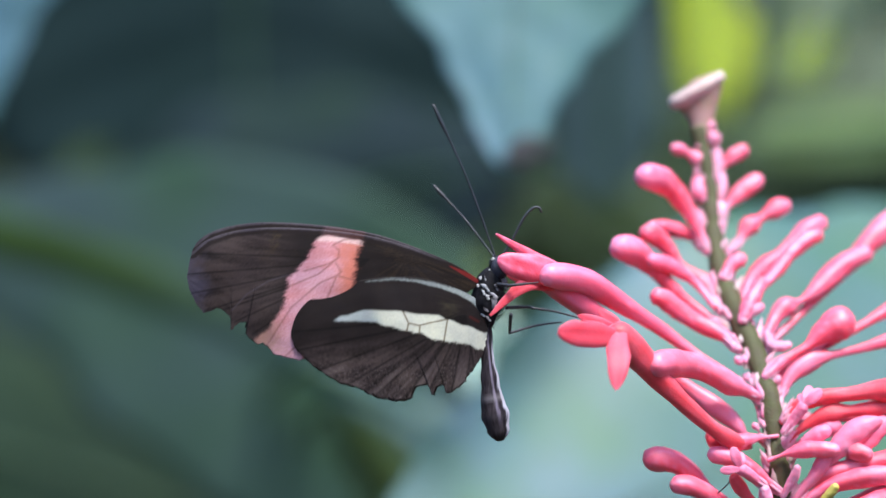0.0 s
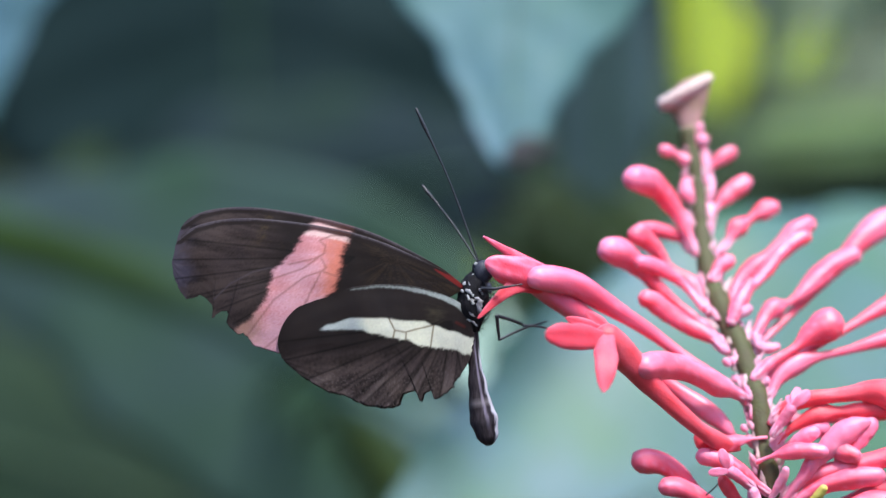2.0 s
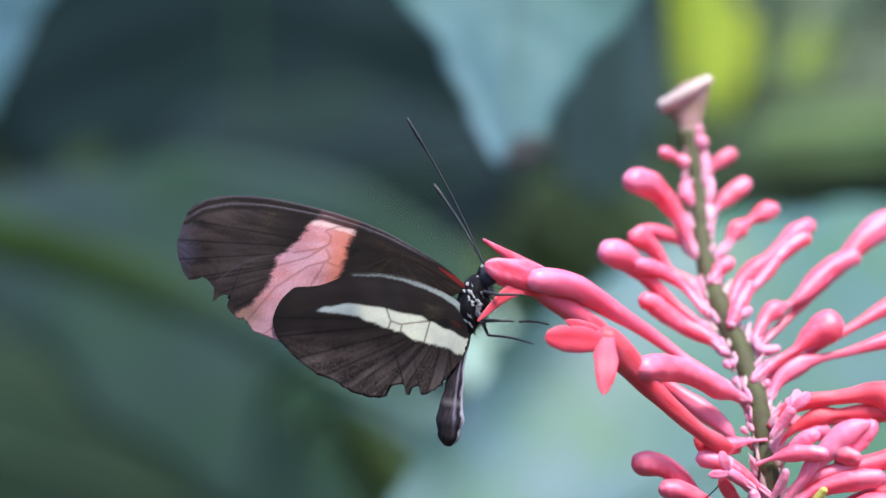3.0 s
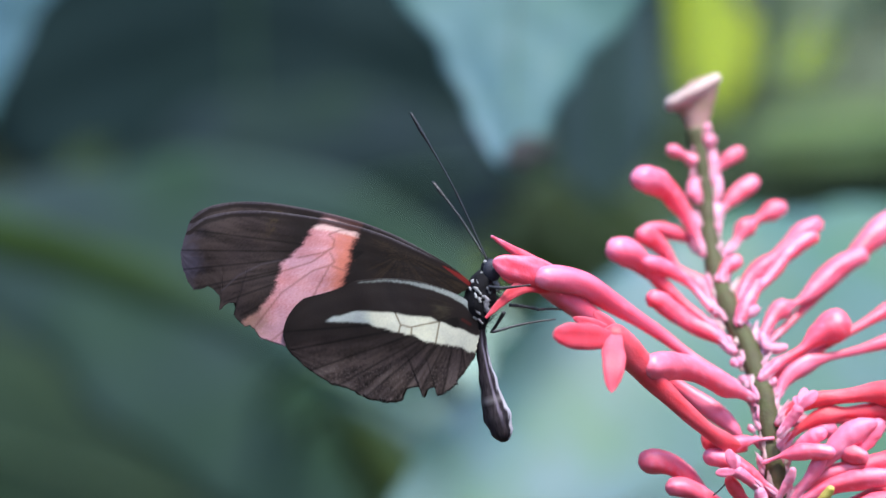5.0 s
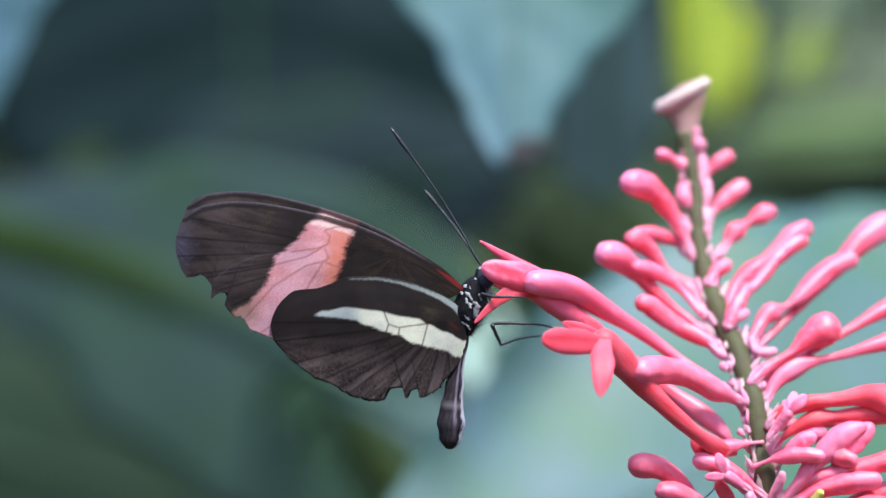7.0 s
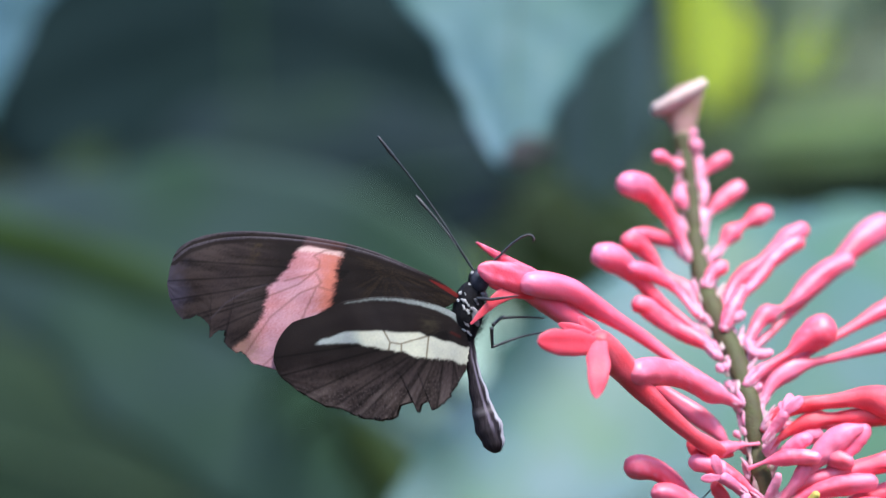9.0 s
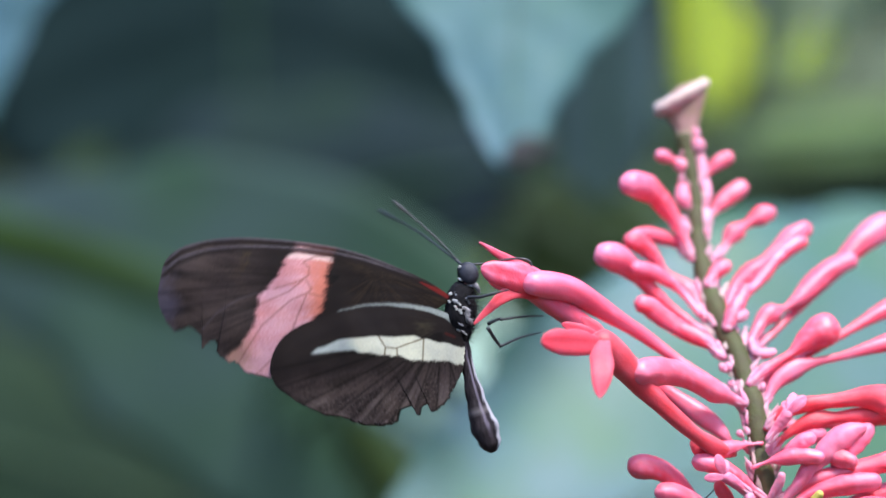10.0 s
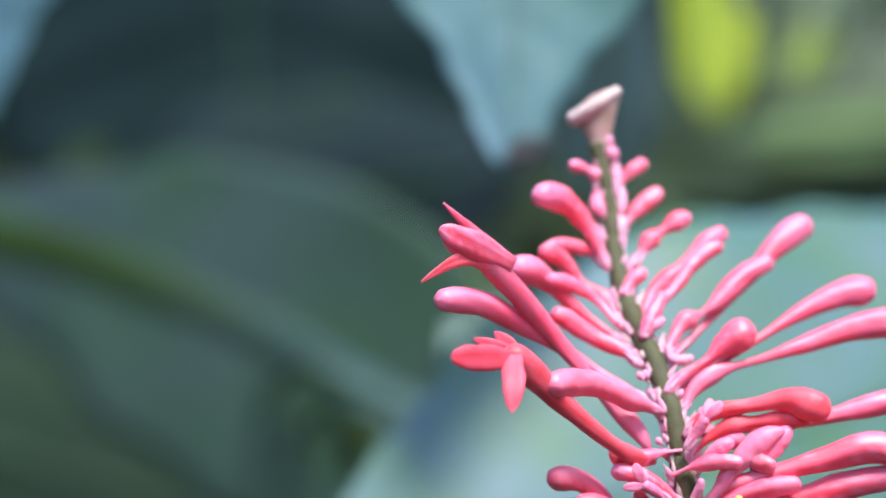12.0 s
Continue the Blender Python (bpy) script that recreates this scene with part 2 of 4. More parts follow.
# ---- broad-leaved plants behind ----
def blade(plant, base, tip, y0, y1, profile, mat, roll=0.0, cup=0.12, sag=0.0, label="", seed=0, stalk=None, veins=7, bend=0.0, rib_r=0.0016, ripple=1.0):
    """A leaf from base to tip (plan units) at the depths y0 and y1. profile: rows of (place along it, half width in plan units).
    roll turns its face about its length; its petiole runs to the place stalk on the plant's stem."""
    a, b = spot(*base, y0), spot(*tip, y1)
    along = b - a
    length = along.length
    along.normalize()
    face = Vector((0, -1, 0))
    face = (face - along * face.dot(along)).normalized()
    face = Matrix.Rotation(radians(roll), 3, along) @ face
    side = face.cross(along)
    k = U * (EYE + (y0 + y1) / 2) / EYE
    bm = bmesh.new()
    n, h = 44, 10
    rows = []
    for i in range(n + 1):
        t = i / n
        w = steps(t, profile) * k
        row = []
        for j in range(-h, h + 1):
            q = j / h
            rib = 1 - abs(q)
            wave = noise.noise(Vector((t * 4 + seed * 7.1, q * 1.5, seed))) * 0.022 * length * ripple
            vein = abs(((t * 1.0 + abs(q) * -0.16) * veins) % 1.0 - 0.5) * 2
            lift = -cup * w * (1 - rib) ** 1.6 + wave * abs(q) - 0.022 * w * (1 - vein) * (1 - rib * 0.5)
            lift += sag * length * (t - 0.5) ** 2 * -1
            edge = 1 + 0.03 * noise.noise(Vector((t * 9, j * 0.2, seed + 3)))
            row.append(bm.verts.new(a + along * (length * t) + side * (w * q * edge + bend * length * 4 * t * (1 - t)) + face * lift))
        rows.append(row)
    for r0, r1 in zip(rows, rows[1:]):
        for j in range(2 * h):
            bm.faces.new((r0[j], r0[j + 1], r1[j + 1], r1[j]))
    middle = [r[h].co.copy() for r in rows]
    leaf = part("leaf", bm, mat, plant, label)
    thick = leaf.modifiers.new("thickness", "SOLIDIFY")
    thick.thickness, thick.offset = 0.0005, 1
    rib = bmesh.new()
    sweep(rib, [q + face * (0.0008 if rib_r > 0.004 else 0.0) for q in middle[::2]], [rib_r * (1 - 0.45 * i / len(middle[::2])) for i in range(len(middle[::2]))], 6 if rib_r < 0.004 else 16, 1.0 if rib_r < 0.004 else 0.3)
    tone = rib.verts.layers.float_color.new("tone")
    for v in rib.verts:
        # grass green near the stalk, paler and bluer towards the tip
        c = Vector((0.032, 0.064, 0.012)).lerp(Vector((0.070, 0.120, 0.115)), ease(((v.co - a).dot(along) / length - 0.45) / 0.5))
        v[tone] = (c.x, c.y, c.z, 1)
    part("midrib", rib, VEIN if rib_r < 0.004 else RIB, leaf)
    if stalk is not None:
        pet = bmesh.new()
        end = Vector(stalk)
        mid = (middle[0] + end) / 2 + Vector((0, 0.02, -0.01))
        sweep(pet, glide([middle[0], mid, end], 10), [0.0018] * 10, 6)
        part("petiole", pet, VEIN, plant)
    return leaf


def trunk(plant, foot, top, r):
    bm = bmesh.new()
    a, b = Vector(foot), Vector(top)
    line = glide([a, a.lerp(b, 0.5) + Vector((0.015, 0.01, 0)), b], 12)
    sweep(bm, line, [r * (1 - 0.5 * i / 11) for i in range(12)], 8)
    part("stem", bm, VEIN, plant)


def broad_plants():
    p = thing("broad_leaved_plant", "tall plant with large drooping bluish green leaves", "plant", group="broad-leaved plants")
    trunk(p, (0.02, 0.62, -0.02), (0.02, 0.62, 0.98), 0.008)
    blade(p, (935, -430), (900, 296), 0.135, 0.12, [(0, 60), (0.2, 330), (0.45, 310), (0.6, 210), (0.75, 124), (0.88, 74), (0.96, 44), (1, 16)], SAGE, roll=-6, label="pale blue-green waxy leaf with a drip tip", seed=1, rib_r=0.0003, stalk=(0.02, 0.62, 0.95))
    blade(p, (-190, -330), (-24, 222), 0.18, 0.18, [(0, 60), (0.3, 320), (0.6, 236), (0.76, 124), (0.84, 82), (0.95, 30), (1, 6)], SAGE, roll=8, label="pale blue-green waxy leaf", seed=2, stalk=(0.02, 0.62, 0.9))
    blade(p, (400, -700), (450, 470), 0.50, 0.52, [(0, 120), (0.3, 560), (0.6, 560), (0.8, 500), (0.93, 300), (1, 20)], TEAL, roll=6, label="teal leaf with deep shade put into its colour", seed=3, stalk=(0.02, 0.62, 0.86))
    blade(p, (1100, -330), (1064, 370), 0.30, 0.32, [(0, 40), (0.3, 98), (0.5, 92), (0.75, 104), (0.9, 80), (1, 10)], BLUE, roll=-10, label="slate blue leaf with shade put into its colour", seed=4, stalk=(0.02, 0.62, 0.9))
    blade(p, (982, 236), (896, 286), 0.125, 0.115, [(0, 6), (0.4, 26), (0.8, 22), (1, 3)], PURPLE, rib_r=0.0003, label="dark purple-brown leaf tip", seed=23)

    q = thing("broad_leaved_plant", "low plant with overlapping slate green leaves", "plant", group="broad-leaved plants")
    trunk(q, (-0.13, 0.66, -0.02), (-0.13, 0.66, 0.72), 0.007)
    blade(q, (-460, 375), (850, 825), 0.40, 0.29, [(0, 30), (0.3, 90), (0.45, 170), (0.58, 262), (0.75, 300), (0.9, 290), (0.97, 210), (1, 40)], SLATE, roll=-10, label="huge slate green leaf with a thick green midrib", seed=5, stalk=(-0.13, 0.66, 0.68), bend=0.07, rib_r=0.0076, veins=5, cup=0.0, ripple=0.4)
    blade(q, (60, 520), (960, 290), 0.46, 0.38, [(0, 60), (0.2, 170), (0.38, 235), (0.6, 200), (0.85, 120), (1, 10)], SHADE, roll=-12, label="slate green leaf with shade and bluish sheen in its colour", seed=21, stalk=(-0.13, 0.66, 0.7), bend=0.04)
    blade(q, (-400, 700), (600, 1020), 0.44, 0.40, [(0, 60), (0.25, 220), (0.6, 240), (0.85, 140), (1, 10)], MOSS, roll=-6, label="moss green leaf with shade put into its colour", seed=22, stalk=(-0.13, 0.66, 0.6), bend=0.03)
    blade(q, (540, 640), (880, 812), 0.262, 0.24, [(0, 6), (0.4, 34), (0.75, 50), (1, 8)], LIT_TEAL, roll=-14, label="slate blue leaf tip with light put into its colour", seed=24, stalk=(-0.13, 0.66, 0.62))
    blade(q, (60, 440), (190, 255), 0.46, 0.45, [(0, 10), (0.4, 52), (0.8, 44), (1, 4)], OLIVE, roll=-12, label="olive leaf with shade put into its colour", seed=6, stalk=(-0.13, 0.66, 0.66))
    blade(q, (590, 715), (745, 940), 0.262, 0.275, [(0, 8), (0.35, 44), (0.8, 54), (1, 6)], OLIVE, roll=-8, label="olive leaf with shade put into its colour", seed=7, stalk=(-0.13, 0.66, 0.6))

    e = thing("broad_leaved_plant", "plant with small leaves, one coloured pale for its highlight", "plant", group="broad-leaved plants")
    trunk(e, (0.06, 0.5, -0.02), (0.06, 0.5, 0.66), 0.005)
    blade(e, (828, 500), (884, 706), 0.33, 0.26, [(0, 14), (0.3, 52), (0.6, 66), (0.85, 52), (1, 8)], PALE, roll=-10, label="small pale leaf with its highlight put into the colour", seed=9, stalk=(0.06, 0.5, 0.62))
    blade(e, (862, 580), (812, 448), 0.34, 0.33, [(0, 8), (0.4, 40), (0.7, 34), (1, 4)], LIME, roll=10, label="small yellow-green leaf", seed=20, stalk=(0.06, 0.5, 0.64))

    s = thing("bush", "bush with young yellow-green leaves", "bush")
    trunk(s, (0.3, 0.85, -0.02), (0.3, 0.85, 0.95), 0.006)
    # 17, 18 and 19 are dark blades added for shadow and gaps between leaves
    for seed, base, tip, w, mat, y in ((11, (1272, -190), (1264, 236), 74, LIME, 0.48), (12, (1450, 20), (1400, 215), 46, FRESH, 0.6), (13, (1660, 190), (1300, 222), 66, MIST, 0.48), (17, (1720, 312), (1120, 362), 32, DARK, 0.44), (18, (1412, -120), (1356, 165), 36, DARK, 0.35), (25, (1700, 218), (1270, 258), 52, FRESH, 0.43), (26, (1470, 40), (1396, 150), 24, LIME, 0.46),
                                       (14, (1500, -180), (1440, 140), 90, MIST, 0.55), (15, (1660, 20), (1500, 200), 70, MIST, 0.6), (16, (1330, -160), (1366, 60), 60, TEAL, 0.36),
                                       (19, (880, 350), (1200, 500), 120, DARK, 0.6)):
        blade(s, base, tip, y, y - 0.02, [(0, 6), (0.35, w), (0.7, w * 0.85), (1, 4)], mat, roll=random.Random(seed).uniform(-12, 12), seed=seed, stalk=(0.3, 0.85, 0.9))

    r = thing("broad_leaved_plant", "plant with one wide pale sea-green leaf", "plant", group="broad-leaved plants")
    trunk(r, (0.22, 0.34, -0.02), (0.22, 0.34, 0.66), 0.007)
    blade(r, (1950, 580), (690, 1050), 0.21, 0.13, [(0, 240), (0.12, 360), (0.25, 420), (0.43, 465), (0.65, 395), (0.74, 365), (0.79, 290), (0.87, 236), (0.94, 165), (1, 20)], SEA, roll=19, label="wide pale sea-green leaf", seed=8, stalk=(0.22, 0.34, 0.64), cup=0.08, veins=4, rib_r=0.0007, sag=0.08)
    return r


# ---- the flower spike ----
FOOT = (1345, 685)


def loc(u, v, y=0.0):
    """A place in the spike's own space; y in plan units, positive to the back."""
    back = ease((u - 900) / 360) * (430 - 360 * ease((v - 150) / 700))
    return spot(u, v, (y + back) * U) - spot(*FOOT)


STEM_LINE = [(1231, 226), (1235, 251), (1244, 296), (1251, 340), (1254, 380), (1258, 420), (1266, 465), (1274, 500), (1290, 535), (1300, 565), (1316, 592), (1332, 630),
             (1342, 665), (1355, 700), (1361, 740), (1366, 790), (1374, 840), (1382, 890), (1400, 980), (1412, 1100)]


def depth_scale(u, v, y=0.0):
    """By how much a size grows with the depth of a place on the spike, to stay the same size of plan."""
    return (EYE + (loc(u, v, y) + spot(*FOOT)).y) / EYE


def tube(rows, y0, y1, origin):
    """Line and radii of a flower tube through rows of (across, down, radius) in plan units, rounded at its far end."""
    last = len(rows) - 1
    knots = []
    for i, (u, v, r) in enumerate(rows):
        # necks and swellings
        if 0 < i < last:
            r += 1.2 * (r - (rows[i - 1][2] + rows[i + 1][2]) / 2)
        r *= 0.92 if i >= last - 1 else 0.85
        y = y0 + (y1 - y0) * i / last
        p = loc(u, v, y) - origin
        knots.append((p.x, p.y, p.z, r * U * depth_scale(u, v, y)))
    fine = glide(knots, 90)
    length = sum((q - p).to_3d().length for p, q in zip(fine, fine[1:]))
    cap = min(0.4, fine[-1].w / length)
    places = [(1 - cap) * i / 25 for i in range(26)]
    places += [1 - cap + cap * math.sin(radians(q)) for q in (18, 36, 54, 70, 82)]
    line, radii = [], []
    for t in places:
        x = t * 89
        i = min(88, int(x))
        q = fine[i].lerp(fine[i + 1], x - i)
        line.append(q.to_3d())
        radii.append(q.w * (math.sqrt(max(0.015, 1 - ((t - 1 + cap) / cap) ** 2)) if t > 1 - cap else 1))
    return line, radii


def bloom(spike, rows, y0=0, y1=0, mat=None, calyx=True, name="flower", label="", flat=0.95, seg=20, pale=0.0):
    """A tubular flower or bud along rows of (across, down, radius), with a small pale calyx of pointed sepals round its base."""
    origin = loc(*rows[0][:2], y0)
    rnd = random.Random(int(rows[0][0] * 31 + rows[0][1] * 7 + len(rows)))
    pts, radii = tube(rows, y0, y1, origin)
    bm = bmesh.new()
    sweep(bm, pts, radii, seg, flat, lumps=0.13, seed=rows[0][0] * 0.13, ridges=0.03)
    tint(bm, pts, rnd, pale)
    ob = part(name, bm, mat or PINK, spike, label, at=origin)
    if calyx:
        cb = bmesh.new()
        r = rows[0][2] * U
        sweep(cb, pts[:3], [r * 0.8, r * 1.15, r * 1.1], 8, 1.0, lumps=0.15, seed=rows[0][1])
        way = (pts[3] - pts[0]).normalized()
        side = way.cross(Vector((0.3, 1, 0.2))).normalized()
        up = way.cross(side)
        for i in range(5):
            a = 2 * math.pi * (i + rnd.random() * 0.5) / 5
            d = side * math.cos(a) + up * math.sin(a)
            ln = rnd.uniform(20, 42) * U
            b0 = pts[1] + d * r * 0.85
            sweep(cb, glide([b0, b0 + way * ln * 0.55 + d * r * 0.35, b0 + way * ln + d * r * rnd.uniform(0.1, 0.9)], 6), [U * q for q in (3.0, 3.8, 3.4, 2.6, 1.6, 0.5)], 6, 0.6)
        part("calyx", cb, CALYX, ob)
    return ob


def tint(bm, pts, rnd, pale=0.0):
    """Pigment along a flower: pale lilac-rose at the foot, clear pink in the tube, redder or paler at the tip."""
    layer = bm.verts.layers.float_color.new("tone")
    foot, mid = Vector((0.86, 0.24, 0.40)), Vector((0.94, 0.07, 0.13)).lerp(Vector((0.94, 0.125, 0.235)), rnd.random())
    end = Vector((0.95, 0.09, 0.16)).lerp(Vector((0.93, 0.25, 0.42)), rnd.random())
    for v in bm.verts:
        i = min(range(len(pts)), key=lambda q: (pts[q] - v.co).length_squared)
        t = i / (len(pts) - 1)
        c = foot.lerp(mid, ease(t / 0.36 + 0.5 * noise.noise(v.co * 700))).lerp(end, ease((t - 0.55) / 0.4))
        around = (v.co - pts[i]).normalized()
        run = noise.noise(Vector((around.x * 2.2, around.y * 2.2 + around.z, t * 3 + pts[-1].x * 900)))
        c = c.lerp(Vector((0.88, 0.05, 0.08)), ease(run * 1.6) * 0.6).lerp(Vector((0.90, 0.28, 0.46)), ease(-run * 1.6 - 0.1) * 0.55)
        c = c.lerp(Vector((0.92, 0.30, 0.46)), ease(noise.noise(v.co * 1500 + pts[-1] * 900) * 1.5) * 0.6)
        c = c.lerp(Vector((0.87, 0.32, 0.49)), pale)
        v[layer] = (c.x, c.y, c.z, 1)


def petal(parent, base, tip, w, mat, y0=0, y1=0, origin=None, curl=0.0, label="", name="petal", square=False, thick=0.24, furrow=0.35, sag=0.0, taper=False):
    """A rounded petal lobe with thickness, tapering at its root."""
    a, b = loc(*base, y0) - origin, loc(*tip, y1) - origin
    mid = a.lerp(b, 0.5) + Vector((0, curl * U, -sag * U))
    fine = glide([a, mid, b], 60)
    peak, power = (0.6, 0.5) if square else (0.45, 0.72)
    line, rad = [], []
    for t in [0.86 * i / 13 for i in range(14)] + [0.9, 0.935, 0.96, 0.978, 0.99, 0.998]:
        i = min(58, int(t * 59))
        line.append(fine[i].lerp(fine[i + 1], t * 59 - i))
        fall = max(0.0, (t - peak) / (1 - peak))
        rad.append(w * 0.88 * U * ((1 - 0.95 * t) ** 0.75 if taper else (0.6 + 0.4 * ease(t / peak)) * (1 - fall * fall) ** power))
    bm = bmesh.new()
    sweep(bm, line, rad, 24, thick, lumps=0.16, seed=tip[0] * 0.1, furrow=furrow)
    tint(bm, [line[-1] * 3 - line[0] * 2, line[-1]] + line[::-1], random.Random(int(tip[0])))
    return part(name, bm, mat, parent, label)


def flower_spike():
    spike = thing("flower_spike", "upright spike of coral pink tubular flowers and buds", "flower", spot(*FOOT))
    # stem, swelling between its nodes, down to the soil
    line = glide([loc(*q) for q in STEM_LINE], 90)
    low = loc(1412, 1100)
    ground_at = Vector((low.x + 0.012, low.y, -spike.location.z - 0.02))
    line += [low.lerp(ground_at, k / 8) for k in range(1, 9)]
    high = [(spot(*FOOT) + q).z for q in line]
    radii = []
    for i, q in enumerate(line):
        down = 441 - (high[i] - HIGH) / U
        r = steps(down, [(230, 13.5), (300, 14), (420, 16), (520, 18), (700, 19), (1000, 20), (1400, 22)])
        # the internodes bulge, and each node draws in
        pinch = sum(math.exp(-((down - n) / 9) ** 2) for n in (300, 348, 396, 440, 498, 566, 672, 782, 862))
        radii.append(U * r * (1.06 - 0.26 * pinch + 0.06 * noise.noise(Vector((i * 0.5, 0, 0)))) * (EYE + q.y) / EYE)
    bm = bmesh.new()
    sweep(bm, line, radii, 16, 1.0, lumps=0.16)
    part("stem", bm, STALK, spike, "olive-brown stem drawn in at its nodes")
    # the flared cap at the top
    bm = bmesh.new()
    rings = []
    k0 = depth_scale(1232, 180)
    for i in range(16):
        t = i / 15
        down = 256 - 96 * t
        c = loc(steps(t, [(0, 1236), (0.35, 1236), (0.7, 1235), (1, 1231)]), down)
        w = U * k0 * steps(t, [(0, 13), (0.2, 14.5), (0.4, 19), (0.6, 26), (0.75, 33), (0.88, 40), (1, 44)])
        rise = steps(t, [(0, 0.0), (0.4, 0.08), (0.8, 0.42), (1, 0.60)])
        ring = []
        for k in range(24):
            a = 2 * math.pi * k / 24
            d = Vector((math.cos(a) * w, math.sin(a) * w * 0.6, math.cos(a) * w * rise))
            ring.append(bm.verts.new(c + d * (1 + 0.07 * noise.noise(Vector((math.cos(a) * 2, math.sin(a) * 2, i * 0.3))))))
        rings.append(ring)
    for a, b in zip(rings, rings[1:]):
        for k in range(24):
            bm.faces.new((a[k], a[(k + 1) % 24], b[(k + 1) % 24], b[k]))
    high = loc(1231, 160)
    inner = [bm.verts.new(high + (q.co - high) * 0.62 + Vector((-5, 0, 16)) * U) for q in rings[-1]]
    dome = bm.verts.new(high + Vector((-8, 0, 22)) * U)
    for k in range(24):
        j = (k + 1) % 24
        bm.faces.new((rings[-1][k], rings[-1][j], inner[j], inner[k]))
        bm.faces.new((inner[k], inner[j], dome))
    bm.faces.new(rings[0][::-1])
    cap = part("spike_tip", bm, CAP, spike, "mauve flared growing tip")
    bm = bmesh.new()
    loop = []
    for k in range(33):
        a = 2 * math.pi * k / 32
        w = 38 * U * k0
        loop.append(high + Vector((math.cos(a) * w, math.sin(a) * w * 0.6, math.cos(a) * w * 0.60 + (3 + 2 * noise.noise(Vector((k * 0.9, 0, 0)))) * U)))
    sweep(bm, loop, [U * k0 * (11.5 - 2.5 * math.cos(2 * math.pi * k / 32) + 1.5 * noise.noise(Vector((k * 1.1, 3, 0)))) for k in range(33)], 12, lumps=0.3)
    # down on the rim
    rnd = random.Random(8)
    for i in range(420):
        q = loop[rnd.randrange(32)]
        d = Vector((rnd.gauss(0, 1), rnd.gauss(0, 1), rnd.gauss(0, 1))).normalized()
        root = q + d * 7 * U
        tip = root + (d + Vector((0, 0, 0.3))) * rnd.uniform(3, 6) * U
        e = d.orthogonal().normalized() * 0.8 * U
        bm.faces.new([bm.verts.new(p) for p in (root - e, root + e, tip)])
    part("rim", bm, RIM, cap, "whitish downy rim")

    def bud(rows, y0=0, y1=0, mat=None, **more):
        return bloom(spike, rows, y0, y1, mat, **more)

    # buds near the top
    bud([(1250, 232, 6), (1252, 222, 8), (1252, 212, 7)], -6, -8, ROSE, calyx=False, name="bud", pale=0.6)
    bud([(1248, 258, 6), (1256, 246, 11), (1260, 231, 9)], -4, -10, ROSE, calyx=False, name="bud", pale=0.7)
    bud([(1240, 290, 7), (1228, 281, 12), (1212, 271, 10), (1196, 264, 11), (1183, 260, 9)], 0, 0, name="bud", pale=0.25)
    bud([(1262, 304, 6), (1263, 288, 9), (1263, 272, 9), (1262, 260, 8)], 6, 2, ROSE, calyx=False, name="bud", pale=0.6)
    bud([(1259, 312, 6), (1274, 292, 9), (1291, 277, 13), (1306, 268, 13), (1318, 260, 11)], 0, 4, name="bud", pale=0.2)
    bud([(1240, 356, 8), (1231, 340, 13), (1229, 324, 12), (1230, 311, 10)], -8, -14, calyx=False, name="bud", pale=0.5)
    bud([(1268, 352, 7), (1271, 336, 10), (1271, 320, 10), (1270, 305, 8)], 6, 2, ROSE, calyx=False, name="bud", pale=0.6)
    bud([(1266, 394, 8), (1281, 366, 10), (1300, 345, 15), (1324, 326, 16), (1343, 312, 13)], 0, 8, name="bud", pale=0.15)
    bud([(1268, 420, 8), (1272, 395, 9), (1270, 372, 10), (1269, 354, 8)], 6, 2, ROSE, calyx=False, name="bud", pale=0.6)
    bud([(1246, 448, 8), (1238, 425, 10), (1226, 395, 14), (1207, 364, 18), (1182, 333, 22), (1154, 314, 24), (1126, 312, 20)], -6, -34, label="closed coral pink bud bending at its tip")
    bud([(1290, 446, 7), (1305, 421, 10), (1320, 400, 16), (1342, 385, 13), (1366, 371, 16), (1393, 359, 14)], 0, 8, name="bud")
    bud([(1275, 496, 8), (1284, 474, 12), (1297, 462, 13), (1315, 453, 11)], -18, -26, name="bud", pale=0.1)
    bud([(1242, 444, 7), (1226, 424, 9), (1200, 410, 13), (1166, 401, 13), (1140, 403, 11)], 10, 30, name="bud")
    bud([(1270, 556, 7), (1258, 528, 10), (1240, 500, 15), (1215, 482, 13), (1196, 466, 12), (1178, 440, 15), (1155, 418, 17), (1129, 408, 15)], 0, 6)
    bud([(1284, 592, 7), (1255, 566, 9), (1215, 536, 11), (1181, 506, 15), (1150, 474, 19), (1114, 444, 24), (1080, 436, 21)], 10, 8)
    bud([(1262, 545, 7), (1230, 505, 9), (1204, 484, 12), (1172, 467, 14), (1140, 459, 12)], -14, -30, calyx=False)
    bud([(1304, 622, 8), (1285, 602, 11), (1262, 586, 16), (1230, 571, 18), (1200, 552, 19), (1172, 530, 18), (1147, 520, 15)], -6, -20)
    # buds on the other side
    bud([(1302, 566, 7), (1311, 524, 10), (1326, 490, 14), (1350, 470, 18), (1374, 453, 17), (1396, 430, 16), (1426, 404, 17), (1457, 388, 14)], -6, -6)
    bud([(1330, 520, 8), (1370, 478, 12), (1391, 450, 14), (1420, 425, 14), (1450, 412, 11)], -20, -26, calyx=False)
    bud([(1308, 572, 8), (1318, 546, 14), (1330, 520, 14), (1347, 490, 12)], -26, -38, name="bud")
    bud([(1318, 556, 5), (1332, 548, 8), (1346, 538, 7)], -30, -38, ROSE, calyx=False, name="bud", pale=0.5)
